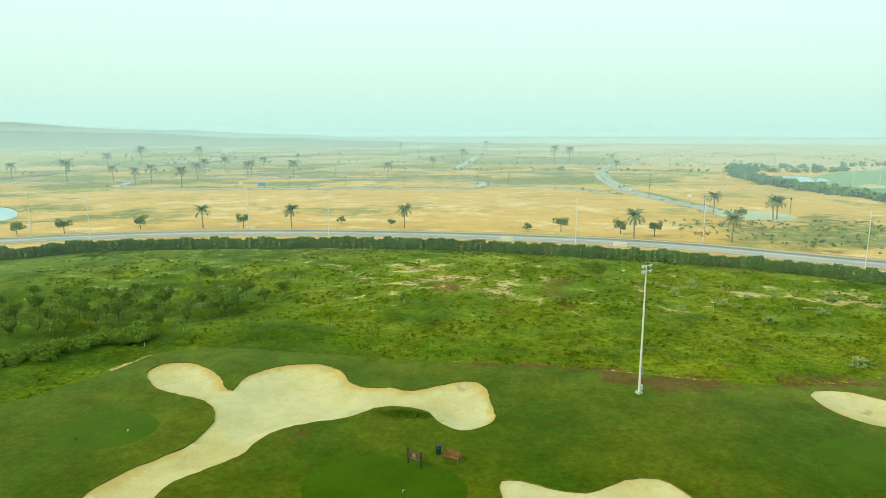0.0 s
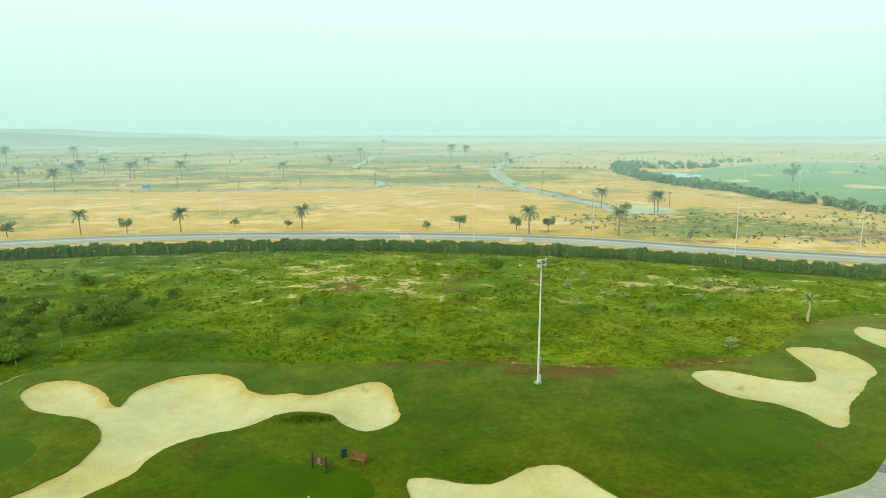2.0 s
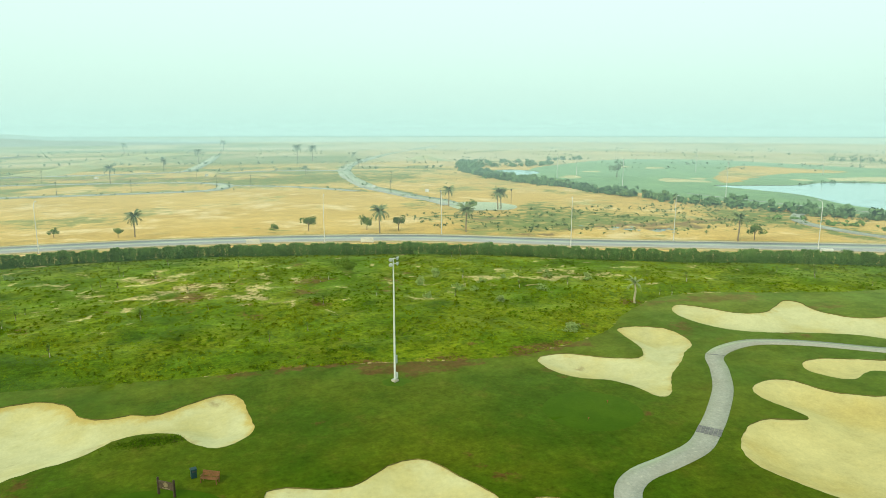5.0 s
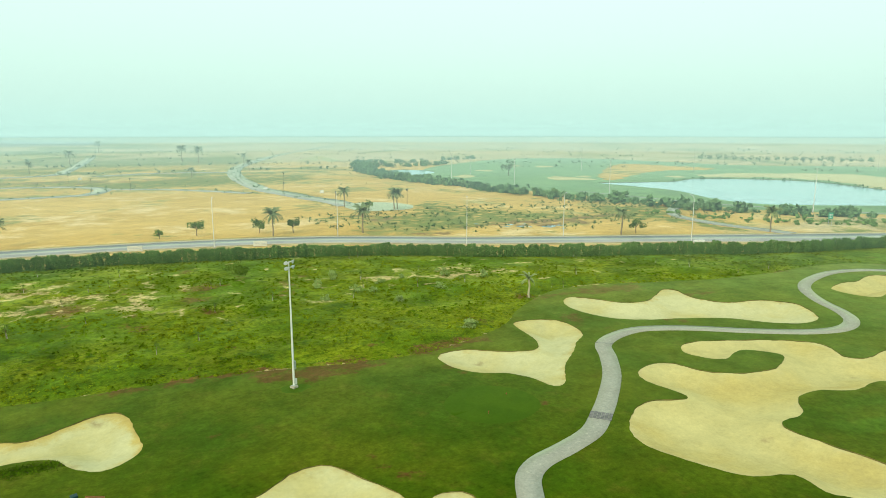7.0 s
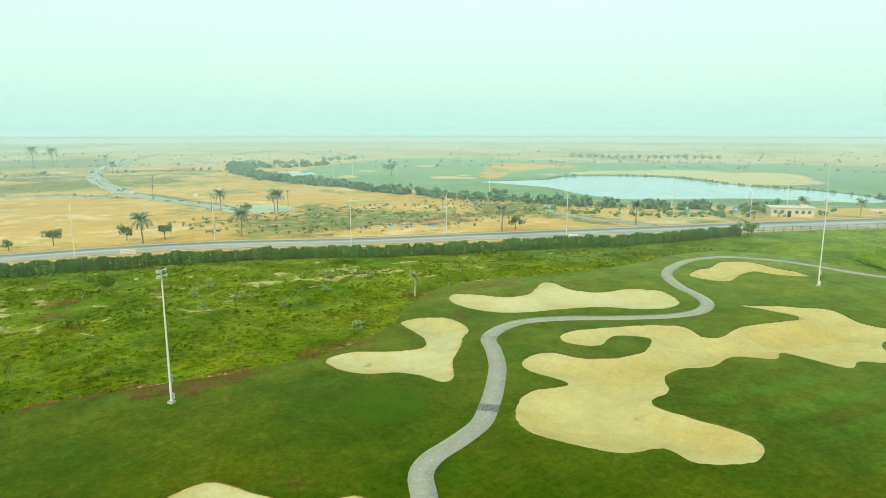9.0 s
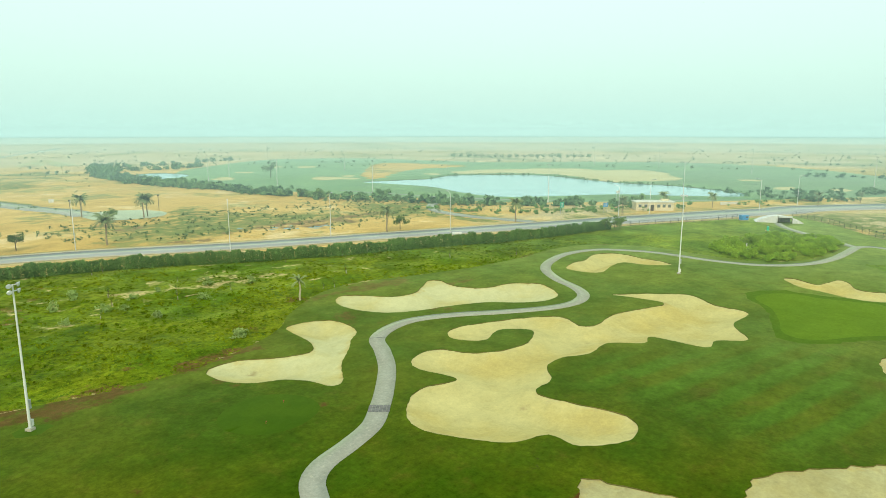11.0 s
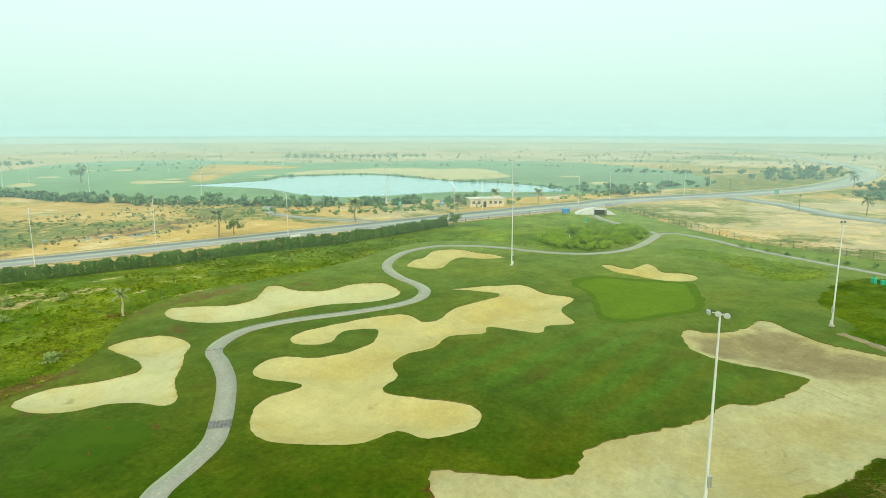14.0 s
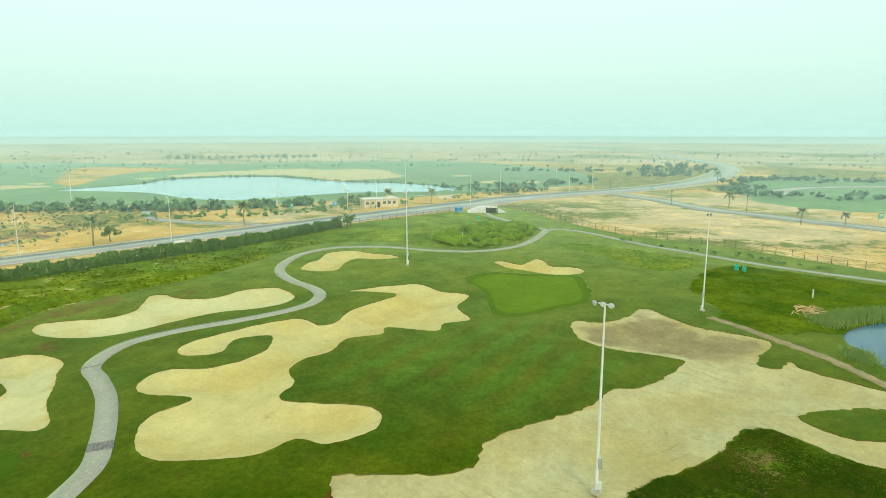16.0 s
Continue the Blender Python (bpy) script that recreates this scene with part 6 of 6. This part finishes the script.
barrier(7.46, 137.39, -6, "pale slatted barrier standing at the road edge")
barrier(31.14, 131.91, -18, "pale slatted barrier standing at the road edge")
root = new("concrete_block")
b = box(bm_new(), 0, 0, 0.4, 3.0, 0.9, 0.8, 0, 0.12)
part("block", b, M_WHITE, root)
part("foot", box(bm_new(), 0, 0, 0.06, 3.2, 1.1, 0.14, 0, 0.03), M_KERB, root)
root.matrix_basis = on_ground(117.43, 93.69, -24, M)
tagged(root, "white rounded concrete block at the foot of a lamp", "barrier")
for x, y, h in ((108.31, -26.41, 1.6), (144.5, 37.6, 1.4)):
    root = new("marker_post")
    b = bm_new()
    tube(b, (0, 0, 0), (0, 0, h), 0.12, 0.12, 10)
    part("post", b, M_WHITE, root)
    part("cap", box(bm_new(), 0, 0, h + 0.05, 0.3, 0.3, 0.12, 0, 0.03), M_KERB, root)
    root.matrix_basis = on_ground(x, y, 0, M)
    tagged(root, "short pale marker post in the rough grass", "post")
root = new("pump_box")
part("body", box(bm_new(), 0, 0, 0.75, 0.9, 0.7, 1.5, 0, 0.05), M_TANK, root)
part("plinth", box(bm_new(), 0, 0, 0.06, 1.6, 1.4, 0.16), M_DUST, root)
root.matrix_basis = on_ground(172.6, 41.4, 20, M)
tagged(root, "pale green service cabinet on a sandy plinth", "cabinet")

# dead branches heaped near the reeds
root = new("branch_heap")
hr = random.Random(5)
for i in range(42):
    b = bm_new()
    a = hr.uniform(0, 6.28)
    c = Vector((hr.gauss(0, 1.3), hr.gauss(0, 0.9), hr.uniform(0.05, 0.6)))
    d = Vector((math.cos(a), math.sin(a), hr.uniform(-0.15, 0.3))) * hr.uniform(0.5, 1.1)
    tube(b, c - d, c + d, 0.09, 0.03, 5)
    part("branch", b, M_DRY, root)
root.matrix_basis = on_ground(99.86, -23.96, -35, 0.95)
tagged(root, "heap of dry pale dead branches beside the reeds", "branches")

# fence
fence = new("fence")
fz = ground_z(fence_line)
post = box(bm_new(), 0, 0, 0.72, 0.075, 0.075, 1.44, 0, 0.01)
first = part("post", post, M_DARK, fence)
first.matrix_basis = pose(*fence_line[0], fz[0])
for (x, y), z in zip(fence_line[1:], fz[1:]):
    o = new("post", first.data)
    o.parent, o.matrix_basis = fence, pose(x, y, z)
for i in range(len(fence_line) - 1):
    a, b2 = Vector((*fence_line[i], fz[i])), Vector((*fence_line[i + 1], fz[i + 1]))
    b = bm_new()
    for h in (0.12, 0.42, 0.74, 1.06, 1.38):
        tube(b, a + Vector((0, 0, h)), b2 + Vector((0, 0, h)), 0.012 if h < 1.3 else 0.025, 0.012 if h < 1.3 else 0.025, 4)
    part("panel", b, M_DARK, fence)
tagged(fence, "dark metal fence along the edge of the course", "fence")
fence2 = new("fence")
line2 = curve_points([(150.9, 72.2), (162.1, 67.2), (175.9, 60.7), (190.1, 54.2)], 2.6, False)
for i in range(len(line2)):
    x, y = line2[i]
    o = new("post", first.data)
    o.parent, o.matrix_basis = fence2, pose(x, y, 0)
    if i:
        b = bm_new()
        for h in (0.25, 0.75, 1.3):
            tube(b, (*line2[i - 1], h), (x, y, h), 0.028, 0.028, 5)
        part("panel", b, M_DARK, fence2)
tagged(fence2, "dark metal fence beside the road above the grass", "fence")

# underpass portal
portal = new("underpass_portal")
b = bm_new()
N = 20
arc = [(-8.5 + 17 * i / N, 2.9 * math.sin(math.pi * i / N) ** 0.8) for i in range(N + 1)]
rows_v = [[b.verts.new((x, y, z * (1 - 0.06 * j))) for x, z in arc] for j, y in enumerate((-0.3, 1.6, 4.0, 6.5))]
for r0, r1 in zip(rows_v, rows_v[1:]):
    for i in range(N):
        b.faces.new((r0[i], r0[i + 1], r1[i + 1], r1[i]))
part("shell", b, M_WHITE, portal, "smooth white concrete shell")
for lo, hi in ((-9, -0.4), (4.2, 9)):
    b = bm_new()
    span = [a for a in arc if lo <= a[0] <= hi]
    up, low = [b.verts.new((x, -0.3, z)) for x, z in span], [b.verts.new((x, -0.3, -0.1)) for x, z in span]
    for i in range(len(span) - 1):
        b.faces.new((low[i], low[i + 1], up[i + 1], up[i]))
    part("front_wall", b, M_WHITE, portal)
part("lintel", box(bm_new(), 1.9, -0.32, 2.0, 4.8, 0.2, 0.22, 0, 0.05), M_BOARD, portal)
for s in (-0.5, 4.3):
    part("jamb", box(bm_new(), s, -0.32, 0.95, 0.22, 0.2, 1.95, 0, 0.03), M_BOARD, portal)
part("head_wall", box(bm_new(), 1.9, -0.28, 2.45, 4.8, 0.15, 0.75, 0, 0.02), M_WHITE, portal)
part("passage", box(bm_new(), 1.9, 3.2, 1.1, 4.6, 0.2, 2.3), M_KERB, portal)
portal.matrix_basis = on_ground(189.7, 43.3, -66, M * 0.9)
tagged(portal, "white shell-shaped concrete underpass portal beside the road", "underpass")


# pavilion by the lake
def pavilion():
    root = new("pavilion")
    part("wall", box(bm_new(), 0, 0, 1.6, 14, 6, 3.2, 0, 0.05), M_HOUSE, root)
    roof = part("roof", box(bm_new(), 0, 0, 3.3, 15, 7, 0.35, 0, 0.08), M_ROOF, root)
    part("parapet", box(bm_new(), 4.5, 0.6, 3.8, 2.6, 2.6, 0.8, 0, 0.05), M_HOUSE, roof)
    for x in (-5.6, -3.4, 1.4, 3.4, 5.4):
        w = part("window", box(bm_new(), x, -3.01, 1.8, 1.1, 0.08, 1.1, 0, 0.01), M_PANE, root)
        part("frame", box(bm_new(), x, -3.03, 2.42, 1.3, 0.1, 0.12), M_WHITE, w)
    d = part("door", box(bm_new(), -1.0, -3.02, 1.1, 1.2, 0.08, 2.2, 0, 0.01), M_DWOOD, root)
    for x in (-6.6, -2.4, 0.4, 2.4, 6.6):
        part("pillar", box(bm_new(), x, -3.2, 1.6, 0.4, 0.35, 3.2, 0, 0.04), M_HOUSE, root)
    return tagged(root, "low cream rendered pavilion with a flat pale roof", "building")


pavilion().matrix_basis = on_ground(194.4, 80.6, -50, M * 1.07)
root = new("low_wall")
part("wall", box(bm_new(), 0, 0, 0.5, 9, 0.6, 1.0, 0, 0.1), M_ROOF, root)
part("coping", box(bm_new(), 0, 0, 1.04, 9.3, 0.8, 0.12, 0, 0.03), M_WHITE, root)
root.matrix_basis = on_ground(225.3, 68.1, -32, M)
tagged(root, "low pale wall beside the road", "wall")
root = new("spoil_heap")
b = bm_new()
bmesh.ops.create_icosphere(b, subdivisions=4, radius=1.0, matrix=Matrix.Diagonal((7, 4, 2.0, 1)))
for v in b.verts:
    v.co *= 1 + 0.3 * noise.fractal(v.co * 0.4, 0.6, 2.0, 4)
part("heap", b, M_DESERT, root)
root.matrix_basis = on_ground(164.9, 148.6, -30, M, -0.3)
tagged(root, "heap of orange sand beside the far thicket", "sand heap")

# ---- distance ----
hill = bm_new()
hv = []
for j, (rad, hgt) in enumerate(((1150, 0.0), (1250, 0.7), (1350, 1.0), (1700, 0.8))):
    row = []
    for i in range(61):
        a = radians(84 + 76 * i / 60)
        rise = 44.0 * smooth(np.array(i / 60), 0.0, 0.75) + 5 * noise.fractal((i * 0.12, j * 0.3, 2.0), 0.6, 2.0, 4) * min(1, i / 15)
        row.append(hill.verts.new((5.4 + rad * math.cos(a), -3.6 + rad * math.sin(a), -1.5 + hgt * max(float(rise), 0.0))))
    hv.append(row)
for r0, r1 in zip(hv, hv[1:]):
    for i in range(60):
        hill.faces.new((r0[i], r1[i], r1[i + 1], r0[i + 1]))
mound = bm_new()
bmesh.ops.create_icosphere(mound, subdivisions=4, radius=1.0, matrix=pose(-1106, 1121, -2, 0, 0, 30) @ Matrix.Diagonal((230, 150, 34, 1)))
for v in mound.verts:
    v.co.z *= 1 + 0.25 * noise.fractal(v.co * 0.012, 0.6, 2.0, 4)
tagged(part("near_hill", mound, M_NEARHILL), "dark scrubby hill rising from the plain", "hill", kind="structure")
tagged(part("far_ridge", hill, M_HILL), "low bare ridge fading into the haze", "hill", kind="structure")


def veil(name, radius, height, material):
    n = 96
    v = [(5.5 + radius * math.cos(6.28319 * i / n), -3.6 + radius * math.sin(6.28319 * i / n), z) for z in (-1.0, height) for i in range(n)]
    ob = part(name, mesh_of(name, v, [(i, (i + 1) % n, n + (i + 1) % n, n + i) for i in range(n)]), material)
    tagged(ob, "glowing see-through ring standing in for haze over the far plain", "haze", kind="structure")


# glowing rings, one behind another, build up the distance haze
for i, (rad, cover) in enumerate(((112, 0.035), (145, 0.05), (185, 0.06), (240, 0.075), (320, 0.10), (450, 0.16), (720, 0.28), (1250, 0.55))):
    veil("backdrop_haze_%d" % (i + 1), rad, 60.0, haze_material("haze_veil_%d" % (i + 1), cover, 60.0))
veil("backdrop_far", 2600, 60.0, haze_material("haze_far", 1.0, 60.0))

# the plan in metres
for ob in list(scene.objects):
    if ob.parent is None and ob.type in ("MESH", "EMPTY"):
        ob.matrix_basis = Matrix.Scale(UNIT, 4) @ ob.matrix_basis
